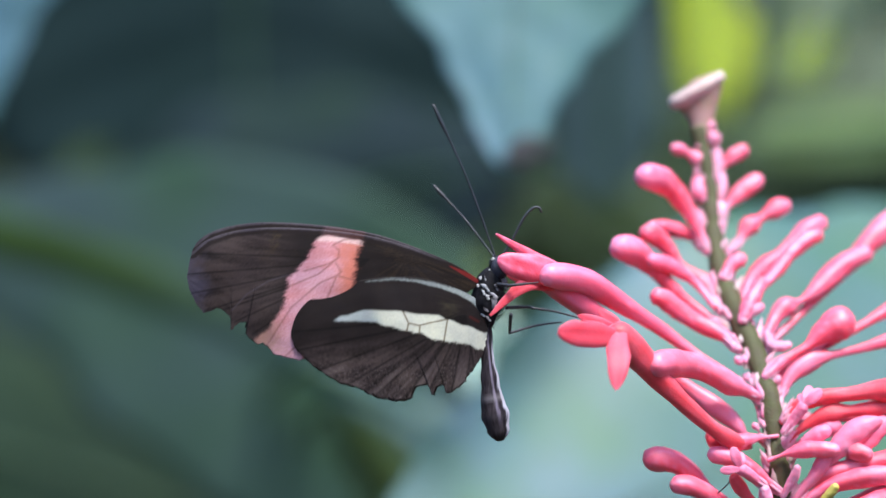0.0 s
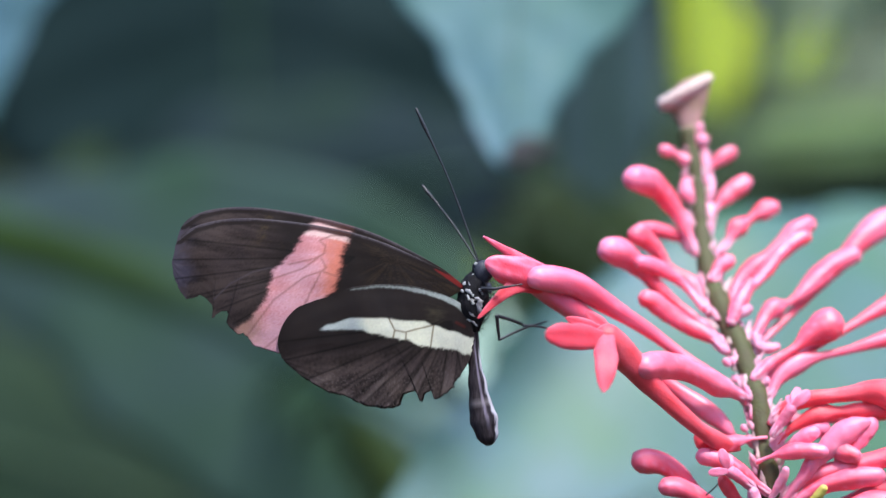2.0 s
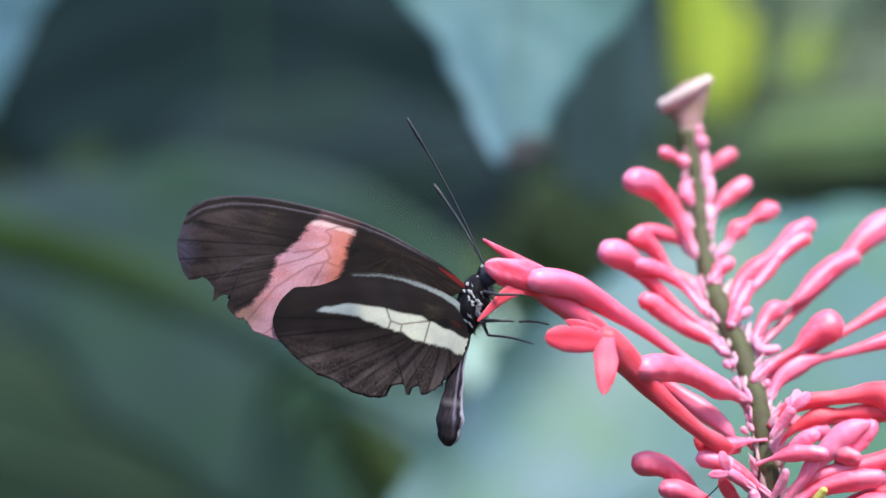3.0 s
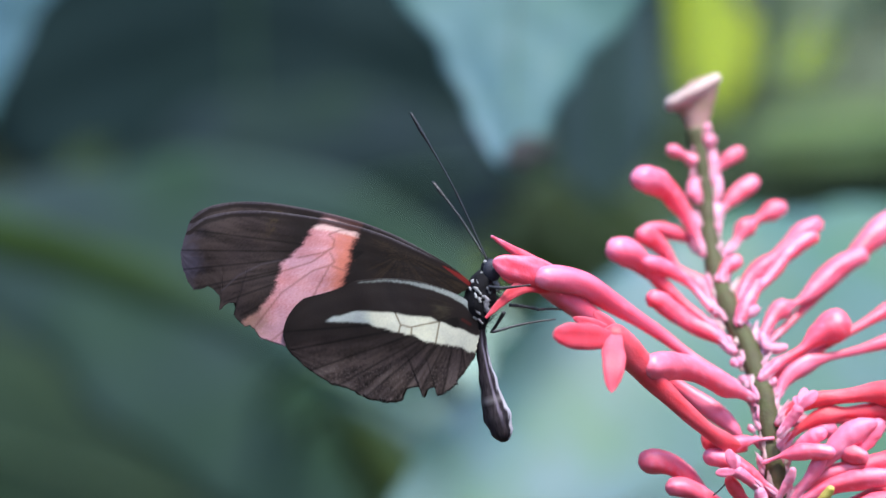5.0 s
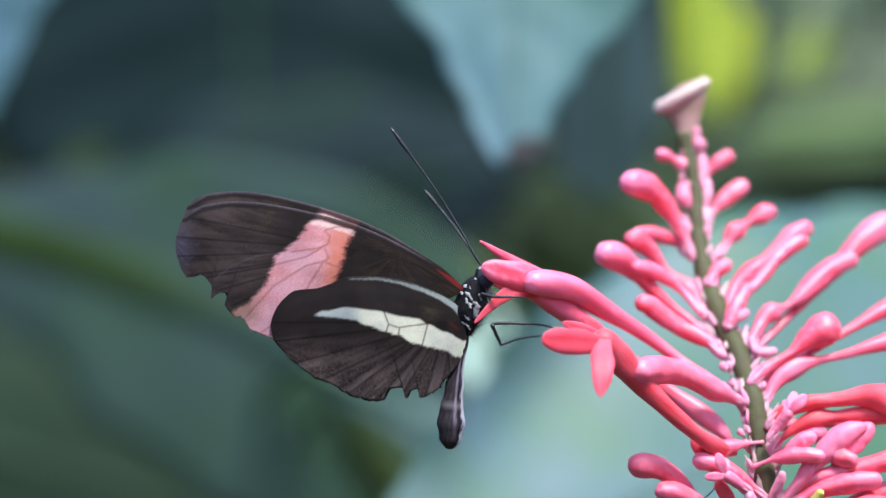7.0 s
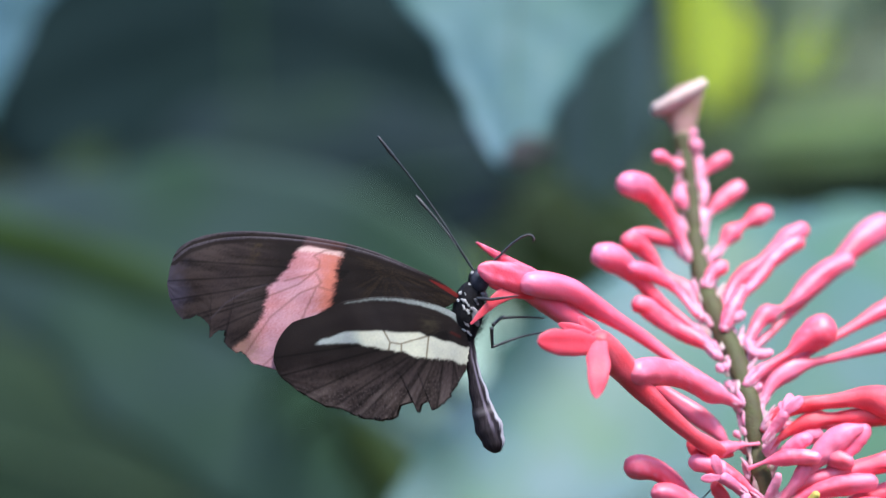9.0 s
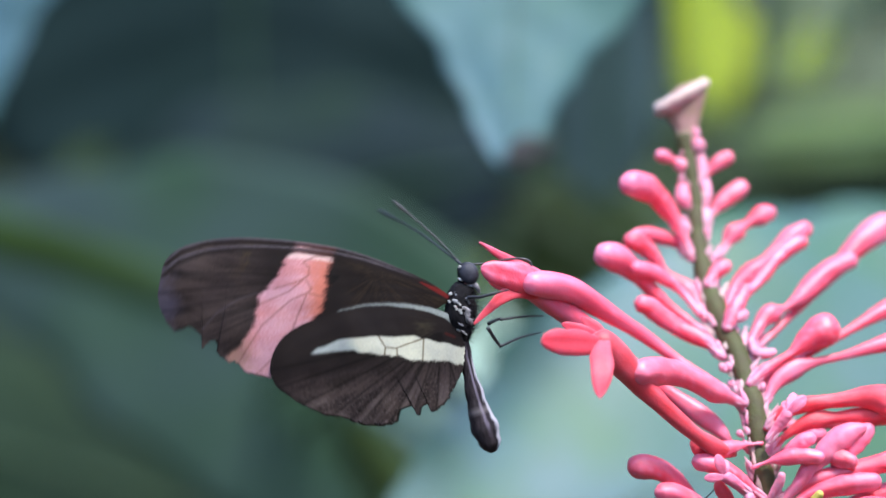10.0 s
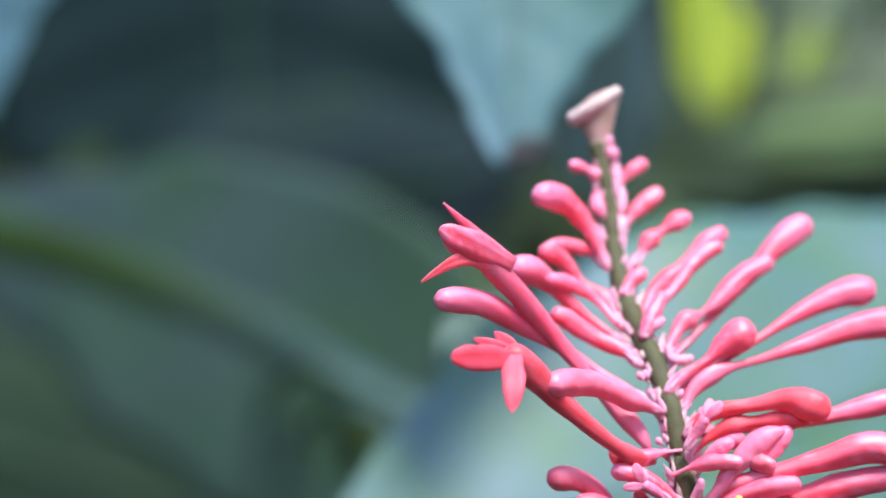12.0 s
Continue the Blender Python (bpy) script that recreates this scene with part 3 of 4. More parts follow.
    bud([(1343, 612, 9), (1354, 585, 12), (1370, 556, 15), (1388, 541, 17), (1408, 534, 12), (1430, 519, 15), (1455, 496, 19), (1482, 471, 20), (1510, 455, 18), (1538, 446, 15)], 0, 4)
    bud([(1348, 618, 8), (1390, 575, 9), (1440, 527, 10), (1475, 495, 12), (1506, 460, 17), (1536, 425, 22), (1570, 398, 24), (1604, 378, 21)], 30, 40)
    bud([(1345, 670, 8), (1370, 645, 11), (1400, 626, 11), (1425, 610, 14), (1450, 589, 22), (1480, 573, 27), (1509, 569, 22)], -16, -44, label="closed pink bud")
    bud([(1350, 586, 6), (1358, 608, 9), (1376, 613, 9), (1396, 608, 7)], -14, -24, ROSE, calyx=False, name="bud", pale=0.4)
    bud([(1352, 674, 8), (1385, 652, 12), (1420, 634, 11), (1470, 604, 10), (1540, 563, 13), (1600, 530, 20), (1650, 510, 25), (1690, 505, 26), (1718, 512, 21)], 10, 22, label="long closed bud with a drooping tip")
    bud([(1362, 714, 7), (1380, 690, 10), (1396, 662, 15), (1430, 637, 18), (1465, 628, 13), (1520, 615, 13), (1600, 592, 19), (1680, 568, 25), (1760, 562, 27), (1802, 568, 22)], -4, 2, label="long closed coral bud")
    bud([(1376, 748, 7), (1394, 724, 9), (1414, 712, 14), (1450, 702, 16), (1500, 696, 17), (1550, 690, 22), (1594, 697, 27), (1638, 716, 24)], -20, -60, CORAL, label="coral flower bending over at its tip")
    bud([(1375, 742, 8), (1450, 738, 10), (1540, 736, 11), (1620, 724, 15), (1720, 704, 20), (1820, 682, 20)], 20, 30)
    bud([(1376, 796, 6), (1400, 768, 8), (1430, 745, 12), (1465, 730, 17), (1500, 726, 15), (1560, 722, 17), (1602, 722, 16)], -10, -26, CORAL)
    bud([(1455, 822, 8), (1478, 792, 18), (1504, 767, 21), (1530, 751, 16), (1556, 742, 6)], -30, -46, FADED, label="faded pink flower folding inward")
    bud([(1495, 822, 8), (1514, 794, 14), (1540, 766, 16), (1566, 738, 12)], -10, -30, FADED)
    bud([(1392, 800, 6), (1430, 772, 11), (1462, 756, 14), (1484, 752, 10)], 0, -10, FADED)
    bud([(1352, 815, 5), (1380, 804, 7), (1410, 797, 13), (1442, 794, 14), (1481, 797, 11)], -26, -58, calyx=False, pale=0.15)
    bud([(1440, 800, 8), (1484, 793, 13), (1510, 798, 15), (1539, 808, 12)], -20, -50, calyx=False)
    bud([(1392, 884, 8), (1430, 852, 12), (1460, 836, 16), (1502, 827, 18), (1552, 814, 20), (1622, 798, 24), (1704, 780, 27), (1790, 800, 22)], -16, -34)
    bud([(1396, 908, 8), (1440, 872, 13), (1486, 852, 17), (1536, 842, 18), (1582, 838, 15)], -20, -44)
    bud([(1400, 940, 9), (1500, 890, 14), (1640, 850, 22), (1762, 830, 22)], 0, -10)
    bud([(1404, 960, 9), (1480, 915, 15), (1560, 890, 21), (1642, 900, 19)], -30, -56)
    bud([(1378, 880, 6), (1392, 856, 8), (1402, 838, 8), (1406, 822, 6)], -30, -50, ROSE, calyx=False, name="bud", pale=0.5)
    bud([(1396, 890, 6), (1418, 862, 9), (1440, 836, 12), (1452, 812, 12), (1466, 792, 8)], -20, -40, FADED, calyx=False)
    bud([(1410, 790, 6), (1424, 776, 10), (1446, 766, 12), (1466, 760, 9)], -30, -46, FADED, calyx=False)
    bud([(1440, 895, 6), (1460, 876, 8), (1476, 856, 8)], -60, -76, YOLK, calyx=False, name="bud", label="small yellowish unopened bud")
    # frilled, fading corollas low on the spike
    g = bud([(1380, 770, 6), (1404, 735, 10), (1420, 712, 12)], -40, -74, FADED)
    o = loc(1380, 770, -40)
    for tip, w, y in (((1448, 688), 12, -84), ((1428, 682), 11, -70), ((1410, 696), 9, -60)):
        petal(g, (1416, 718), tip, w, FADED, -74, y, o, -4, square=True)
    g = bud([(1350, 862, 6), (1322, 840, 10), (1300, 826, 12)], -50, -76, FADED)
    o = loc(1350, 862, -50)
    for tip, w, y in (((1290, 790), 11, -84), ((1268, 832), 9, -92), ((1306, 800), 9, -70)):
        petal(g, (1304, 830), tip, w, FADED, -76, y, o, -4, square=True)
    # lower left
    bud([(1352, 968, 8), (1276, 906, 13), (1241, 869, 18), (1216, 838, 21), (1190, 818, 22), (1158, 811, 22), (1133, 816, 17)], 0, -20, label="closed coral pink bud bending at its tip")
    bud([(1374, 985, 8), (1310, 922, 12), (1266, 886, 16), (1236, 868, 18), (1206, 858, 18), (1180, 858, 15)], -20, -42)
    bud([(1292, 806, 7), (1276, 792, 12), (1261, 778, 14), (1249, 757, 10)], -24, -30, CORAL, calyx=False)
    bud([(1380, 874, 6), (1360, 858, 9), (1331, 835, 14), (1302, 817, 17), (1274, 806, 17), (1246, 802, 14)], -20, -50)
    bud([(1345, 905, 7), (1318, 880, 10), (1300, 856, 11), (1290, 838, 8)], -30, -56, CORAL, calyx=False)
    bud([(1358, 905, 6), (1350, 880, 10), (1346, 858, 8)], -40, -60, ROSE, calyx=False, name="bud", pale=0.5)
    bud([(1372, 771, 4), (1346, 773, 6), (1319, 777, 11), (1296, 784, 12), (1280, 794, 6)], -20, -40, name="bud", calyx=False, pale=0.15)
    bud([(1338, 702, 7), (1312, 690, 14), (1285, 678, 21), (1250, 659, 24), (1206, 643, 26), (1173, 642, 26), (1145, 647, 21)], -14, -170, pale=0.25, label="plump pink bud pointing outward")
    # the long bud
    bud([(1322, 694, 8), (1304, 680, 9), (1275, 659, 11), (1230, 630, 12), (1166, 583, 15), (1092, 536, 20), (1055, 511, 24), (1020, 494, 25), (985, 488, 24), (950, 487, 20)], -8, -32, label="long closed coral pink bud")
    # the open flower below it
    c = bud([(1322, 790, 6), (1302, 784, 14), (1280, 773, 17), (1250, 752, 17), (1200, 708, 20), (1150, 660, 24), (1112, 616, 27), (1076, 580, 26)], -6, -190, CORAL, label="open coral flower with spreading lobes")
    o = loc(1322, 790, -6)
    petal(c, (1092, 596), (981, 586), 27, LOBE, -188, -215, o, -8, square=True)
    petal(c, (1090, 584), (1084, 690), 24, LOBE, -200, -235, o, -14)
    petal(c, (1092, 588), (1016, 557), 14, LOBE, -150, -120, o)
    petal(c, (1096, 586), (1052, 546), 14, LOBE, -150, -110, o)
    # the open flower that the butterfly visits
    v = bud([(1312, 768, 7), (1290, 742, 15), (1255, 716, 18), (1200, 676, 16), (1130, 622, 18), (1060, 566, 22), (1000, 520, 24), (960, 492, 24), (925, 478, 22)], 10, 4, PINK, label="open coral pink flower with two lips", name="open_flower")
    o = loc(1312, 768, 10)
    petal(v, (1004, 496), (871, 413), 20, PINK, -12, -6, o, 4, name="upper_lip", thick=0.6, furrow=0.0, taper=True)
    petal(v, (1012, 496), (874, 458), 29, PINK, -22, -36, o, -8, name="side_lip", square=True, thick=0.45, furrow=0.2)
    petal(v, (975, 500), (886, 482), 18, PINK, 14, 26, o, 8, name="side_lip")
    petal(v, (972, 496), (861, 558), 21, CORAL, -14, -36, o, -6, name="lower_lip", sag=-20, taper=True)
    # papery bracts and pale calyx remnants round the nodes
    rnd = random.Random(11)
    for u, w in ((1240, 276), (1246, 306), (1252, 350), (1254, 396), (1261, 440), (1273, 497), (1282, 520), (1299, 566), (1318, 606), (1332, 640), (1346, 674), (1356, 712), (1362, 752), (1366, 784), (1372, 824), (1380, 868)):
        k = steps(w, [(270, 11), (400, 13), (540, 17), (620, 19)])
        size = steps(w, [(270, 0.6), (420, 0.8), (560, 1.0)])
        for i in range(20):
            a = 2 * math.pi * (i + rnd.random()) / 20
            d = Vector((math.cos(a), math.sin(a)))
            if d.y < -0.82:
                continue
            drop, ln, lean = rnd.uniform(-14, 14), rnd.uniform(14, 36) * size, rnd.uniform(0.15, 1.2)
            pts = [loc(u + d.x * (k * 0.85 + ln * lean * h * 0.7), w + drop - ln * h, d.y * (k * 0.85 + ln * lean * h * 0.7)) for h in (0, 0.35, 0.7, 1.0)]
            bm = bmesh.new()
            sweep(bm, glide(pts, 7), [U * q * size * rnd.uniform(0.9, 1.4) for q in (3.6, 4.8, 5.4, 4.6, 3.6, 2.0, 0.7)], 7, 0.5, lumps=0.6, seed=a)
            part("bract", bm, PAPER if rnd.random() < 0.35 else CALYX, spike)
        for i in range(4):
            a = rnd.uniform(0.1, math.pi - 0.1) if rnd.random() < 0.6 else rnd.choice((-0.35, math.pi + 0.35))
            r = rnd.uniform(4, 7) * size
            far = k + r * 0.5 + rnd.uniform(0, 12) * size
            x, y = math.cos(a) * far, math.sin(a) * far
            v0 = w + rnd.uniform(-10, 10)
            bud([(u + x * 0.8, v0 + r, r * 0.7), (u + x, v0 - r * 0.2, r), (u + x * 1.1, v0 - r * 1.6, r * 0.75)], y * 0.8, y * 1.1, ROSE, calyx=False, name="bud", seg=10, pale=rnd.uniform(0.0, 0.5))
    # a thin dry filament
    bm = bmesh.new()
    sweep(bm, glide([loc(1292, 842, -50), loc(1280, 858, -52), loc(1264, 872, -54)], 8), [U * 1.4] * 8, 5)
    part("filament", bm, LIMB, spike, "thin dark thread")
    return spike, v


# ---- the butterfly ----
HINGE = (845, 515)


def bod(u, v, y=0.0):
    return spot(u, v, y * U) - spot(*HINGE)


def near_line(p, line):
    """Distance of p from a broken line and the place along it."""
    best, at = 1e9, 0.0
    for i, (a, b) in enumerate(zip(line, line[1:])):
        a, b = Vector(a), Vector(b)
        d = b - a
        t = max(0.0, min(1.0, (p - a).dot(d) / d.length_squared))
        q = (p - a - d * t).length
        if q < best:
            best, at = q, (i + t) / (len(line) - 1)
    return best, at


BLACK = Vector((0.0115, 0.0080, 0.0072))
BROWN = Vector((0.056, 0.040, 0.036))
ROSY = Vector((0.56, 0.225, 0.225))
ORANGE = Vector((0.58, 0.185, 0.13))
CREAM = Vector((0.60, 0.60, 0.47))
ASH = Vector((0.36, 0.40, 0.37))


def fan(p, centre, ends, width):
    """How strongly p lies on one of the veins that run from the centre to the ends."""
    return max(ease((width - near_line(p, [centre, e])[0]) / width) for e in ends)


def streaks(p, centre, count, seed):
    """Fine light and dark streaks that fan out from the centre, broken along their length."""
    d = p - Vector(centre)
    a = math.atan2(d.y, d.x)
    return noise.noise(Vector((a * count, d.length * 0.012, seed))) + 0.6 * noise.noise(Vector((a * count * 2.7, d.length * 0.03, seed + 5)))


# the band's two borders and the hindwing stripe's two borders: rows of (down or across, border)
BAND_OUT = [(350, 588), (380, 572), (400, 556), (420, 545), (440, 522), (455, 505), (470, 500), (490, 497), (505, 490), (530, 470), (555, 438), (600, 400)]
BAND_IN = [(350, 668), (385, 652), (400, 643), (440, 628), (470, 622), (490, 613), (505, 600), (560, 580), (620, 560)]
FRONT = [(844, 496), (806, 466), (760, 440), (700, 411), (640, 390), (560, 372), (480, 361), (420, 361), (372, 371), (342, 392)]
BAND_VEINS = [[(640, 398), (612, 396), (590, 404)], [(590, 404), (600, 414), (598, 427), (580, 436), (535, 444)], [(592, 436), (600, 452), (592, 458)], [(660, 486), (622, 470), (592, 458), (560, 468), (505, 506), (452, 572)],
              [(592, 458), (570, 496), (545, 545), (486, 590)], [(598, 427), (560, 452), (500, 470), (440, 520)]]


def fore_scales(p, s, t):
    n = noise.noise(Vector((p.x * 0.03, p.y * 0.03, 1.0))) + 0.5 * noise.noise(Vector((p.x * 0.11, p.y * 0.11, 4.0)))
    fleck = noise.noise(Vector((p.x * 0.33, p.y * 0.33, 2.0)))
    run = streaks(p, (720, 440), 16, 2.0)
    col = BLACK.lerp(BROWN, ease(0.14 + ease((570 - p.x) / 150) * (0.6 + 0.6 * run + 0.3 * fleck)))
    col = col.lerp(Vector((0.052, 0.033, 0.017)), ease((p.x - 640) / 60) * ease(0.3 + run * 0.9 + 0.4 * fleck) * 0.6)
    col = col.lerp(Vector((0.060, 0.042, 0.020)), ease((n + fleck * 0.4 - 0.05) / 0.5) * ease((560 - p.x) / 60) * ease((p.x - 420) / 60) * ease((425 - p.y) / 40) * 0.6)
    # lilac gloss towards the wing tip, put into the scale colour
    col = col.lerp(Vector((0.085, 0.075, 0.105)), ease((375 - p.x) / 45 + n * 0.5) * 0.65)
    fray = 4.0 * streaks(p, (720, 440), 22, 6.0) + 3 * fleck + 4 * n
    m = ease((p.x - steps(p.y, BAND_OUT) + fray + 5) / 12) * ease((steps(p.y, BAND_IN) - p.x + 1.1 * fray + 6) / 15)
    band = ROSY.lerp(ORANGE, ease((p.x - (598 - 0.35 * (p.y - 400)) + n * 18) / 34))
    # lavender sheen in streaks over the band, mixed into its colour
    band = band.lerp(Vector((0.65, 0.40, 0.47)), ease(0.3 + 0.5 * streaks(p, (760, 430), 7, 8.0) + ease((p.y - 410) / 60) * 0.3 + 0.35 * fleck) * ease((612 - p.x) / 30) * 0.6)
    band = band.lerp(Vector((0.78, 0.55, 0.50)), ease((8 - near_line(p, [(566, 389), (600, 394), (642, 405)])[0] + 2 * fleck) / 6) * 0.8)
    band = band.lerp(Vector((0.42, 0.24, 0.17)), ease((488 - p.x + n * 14 + 5 * run) / 34) * 0.8)
    band = band * (1 + 0.14 * fleck)
    band = band.lerp(Vector((0.20, 0.085, 0.075)), 0.6 * max(ease((2.6 - near_line(p, v)[0]) / 2.2) for v in BAND_VEINS))
    col = col.lerp(band, m)
    col = col * (1 - 0.6 * (1 - m) * fan(p, (650, 436), [(345, 392), (330, 428), (332, 462), (352, 496), (386, 497), (404, 520), (432, 545), (462, 582)], 3.0))
    col = col.lerp(Vector((0.075, 0.062, 0.072)), (1 - m) * 0.5 * ease((2.4 - near_line(p, [(505, 448), (470, 455), (430, 474), (400, 500)])[0]) / 2))
    # the dark front margin with its pale rib
    d, k = near_line(p, FRONT)
    col = col.lerp(BLACK * 1.6, ease((11.5 + 2 * n - d) / 3) * 0.9)
    col = col.lerp(Vector((0.15, 0.13, 0.15)), ease((4.2 + n - d) / 2.5) * (0.35 + 0.3 * fleck) * ease((800 - p.x) / 60))
    d, k = near_line(p, [(842, 496), (812, 476), (792, 463)])
    return col.lerp(Vector((0.17, 0.016, 0.014)), ease((6.5 * (1 - 0.6 * k) - d + fleck) / 3))


HIND_VEINS = [(508, 580), (520, 612), (556, 648), (606, 674), (652, 696), (706, 702), (748, 690), (790, 686), (830, 650)]


STRIPE_TOP = [(575, 562), (600, 553), (640, 543), (690, 545), (740, 552), (765, 553), (785, 562), (815, 573), (850, 586)]
STRIPE_LOW = [(575, 563), (620, 562), (655, 565), (680, 573), (710, 580), (735, 585), (760, 597), (790, 602), (820, 606), (836, 615), (850, 616)]
STRIPE_VEINS = [[(705, 545), (715, 567), (711, 584)], [(715, 567), (735, 572), (733, 590)], [(735, 571), (783, 561), (810, 560)], [(784, 560), (776, 604)]]


def hind_scales(p, s, t):
    n = noise.noise(Vector((p.x * 0.03, p.y * 0.03, 9.0))) + 0.5 * noise.noise(Vector((p.x * 0.12, p.y * 0.12, 7.0)))
    run = streaks(p, (830, 540), 13, 3.0)
    col = BLACK.lerp(BROWN, ease(0.16 + ease((p.y - 570) / 80) * (0.66 + 0.8 * run + 0.35 * noise.noise(Vector((p.x * 0.2, p.y * 0.2, 1.0))))))
    col = col.lerp(Vector((0.14, 0.108, 0.098)), ease((p.y - 630) / 30 + n * 0.5) * ease(0.2 + run * 1.4) * 0.5)
    speck = noise.noise(Vector((p.x * 0.31, p.y * 0.31, 3.0)))
    col = col.lerp(Vector((0.165, 0.135, 0.122)), ease((p.y - 615) / 40) * ease((speck - 0.05) / 0.5) * 0.34)
    vein = fan(p, (815, 556), HIND_VEINS, 3.4)
    col = col * (1 - 0.6 * vein)
    fray = 2.2 * streaks(p, (830, 540), 40, 5.0) + 1.5 * speck
    top, low = steps(p.x, STRIPE_TOP), steps(p.x, STRIPE_LOW)
    cream = ASH.lerp(CREAM, ease((p.x - 645 + n * 10 - 0.5 * (p.y - 556)) / 26)) * (1 + 0.12 * speck)
    cream = cream.lerp(Vector((0.13, 0.095, 0.05)), 0.85 * max(ease((2.3 - near_line(p, v)[0]) / 1.8) for v in STRIPE_VEINS))
    m = ease((p.y - top + 0.4 * fray + 2) / 4) * ease((low - p.y + fray + 2) / 5) * ease((p.x - 580) / 12)
    col = col.lerp(Vector((0.060, 0.050, 0.028)), ease((24 - (p - Vector((786, 540))).length + n * 14 + run * 10) / 24) * 0.5)
    col = col.lerp(cream, m)
    d, k = near_line(p, [(841, 538), (828, 526), (802, 513), (770, 502), (730, 493), (690, 489), (640, 493)])
    col = col.lerp(ASH * (0.88 + 0.3 * speck), ease((8.0 * (1 - k * 0.7) - d + n + speck) / 4) * (1 - 0.5 * k))
    d, k = near_line(p, [(838, 566), (824, 558)])
    return col.lerp(Vector((0.05, 0.010, 0.008)), ease((4 - d) / 3))


def wing(name, lead, trail, scales, parent, label, hinge, ns=230, nt=96, tears=0.0):
    """A wing between its leading and its trailing edge, with raised veins and a scale pattern in a colour layer."""
    a, b = glide([(*q, 0) for q in lead], ns), straight([(*q, 0) for q in trail], ns)
    bm = bmesh.new()
    layer = bm.verts.layers.float_color.new("scales")
    grid = []
    for i in range(ns):
        s = i / (ns - 1)
        row = []
        for j in range(nt):
            t = j / (nt - 1)
            p = a[i].lerp(b[i], t)
            if j > nt - 4 and tears:
                p += Vector((noise.noise(Vector((i * 1.3, 0, 2))), noise.noise(Vector((i * 1.3, 5, 2))), 0)) * tears
            ridge = 0.02 * math.cos(t * 7 * 2 * math.pi) * min(1, s * 4)
            bow = 7 * math.sin(math.pi * t) * math.sin(math.pi * s) + 5 * noise.noise(Vector((p.x * 0.012, p.y * 0.012, 0)))
            v = bm.verts.new(((p.x - hinge[0]) * U, (-bow - ridge * 6) * U, (hinge[1] - p.y) * U))
            c = scales(p.to_2d(), s, t)
            v[layer] = (c.x, c.y, c.z, 1)
            row.append(v)
        grid.append(row)
    for r0, r1 in zip(grid, grid[1:]):
        for j in range(nt - 1):
            bm.faces.new((r0[j], r0[j + 1], r1[j + 1], r1[j]))
    ob = part(name, bm, WING, parent, label)
    thick = ob.modifiers.new("thickness", "SOLIDIFY")
    thick.thickness, thick.offset = 0.00007, 0
    return ob


FORE_AT, HIND_AT = (842, 494), (846, 550)


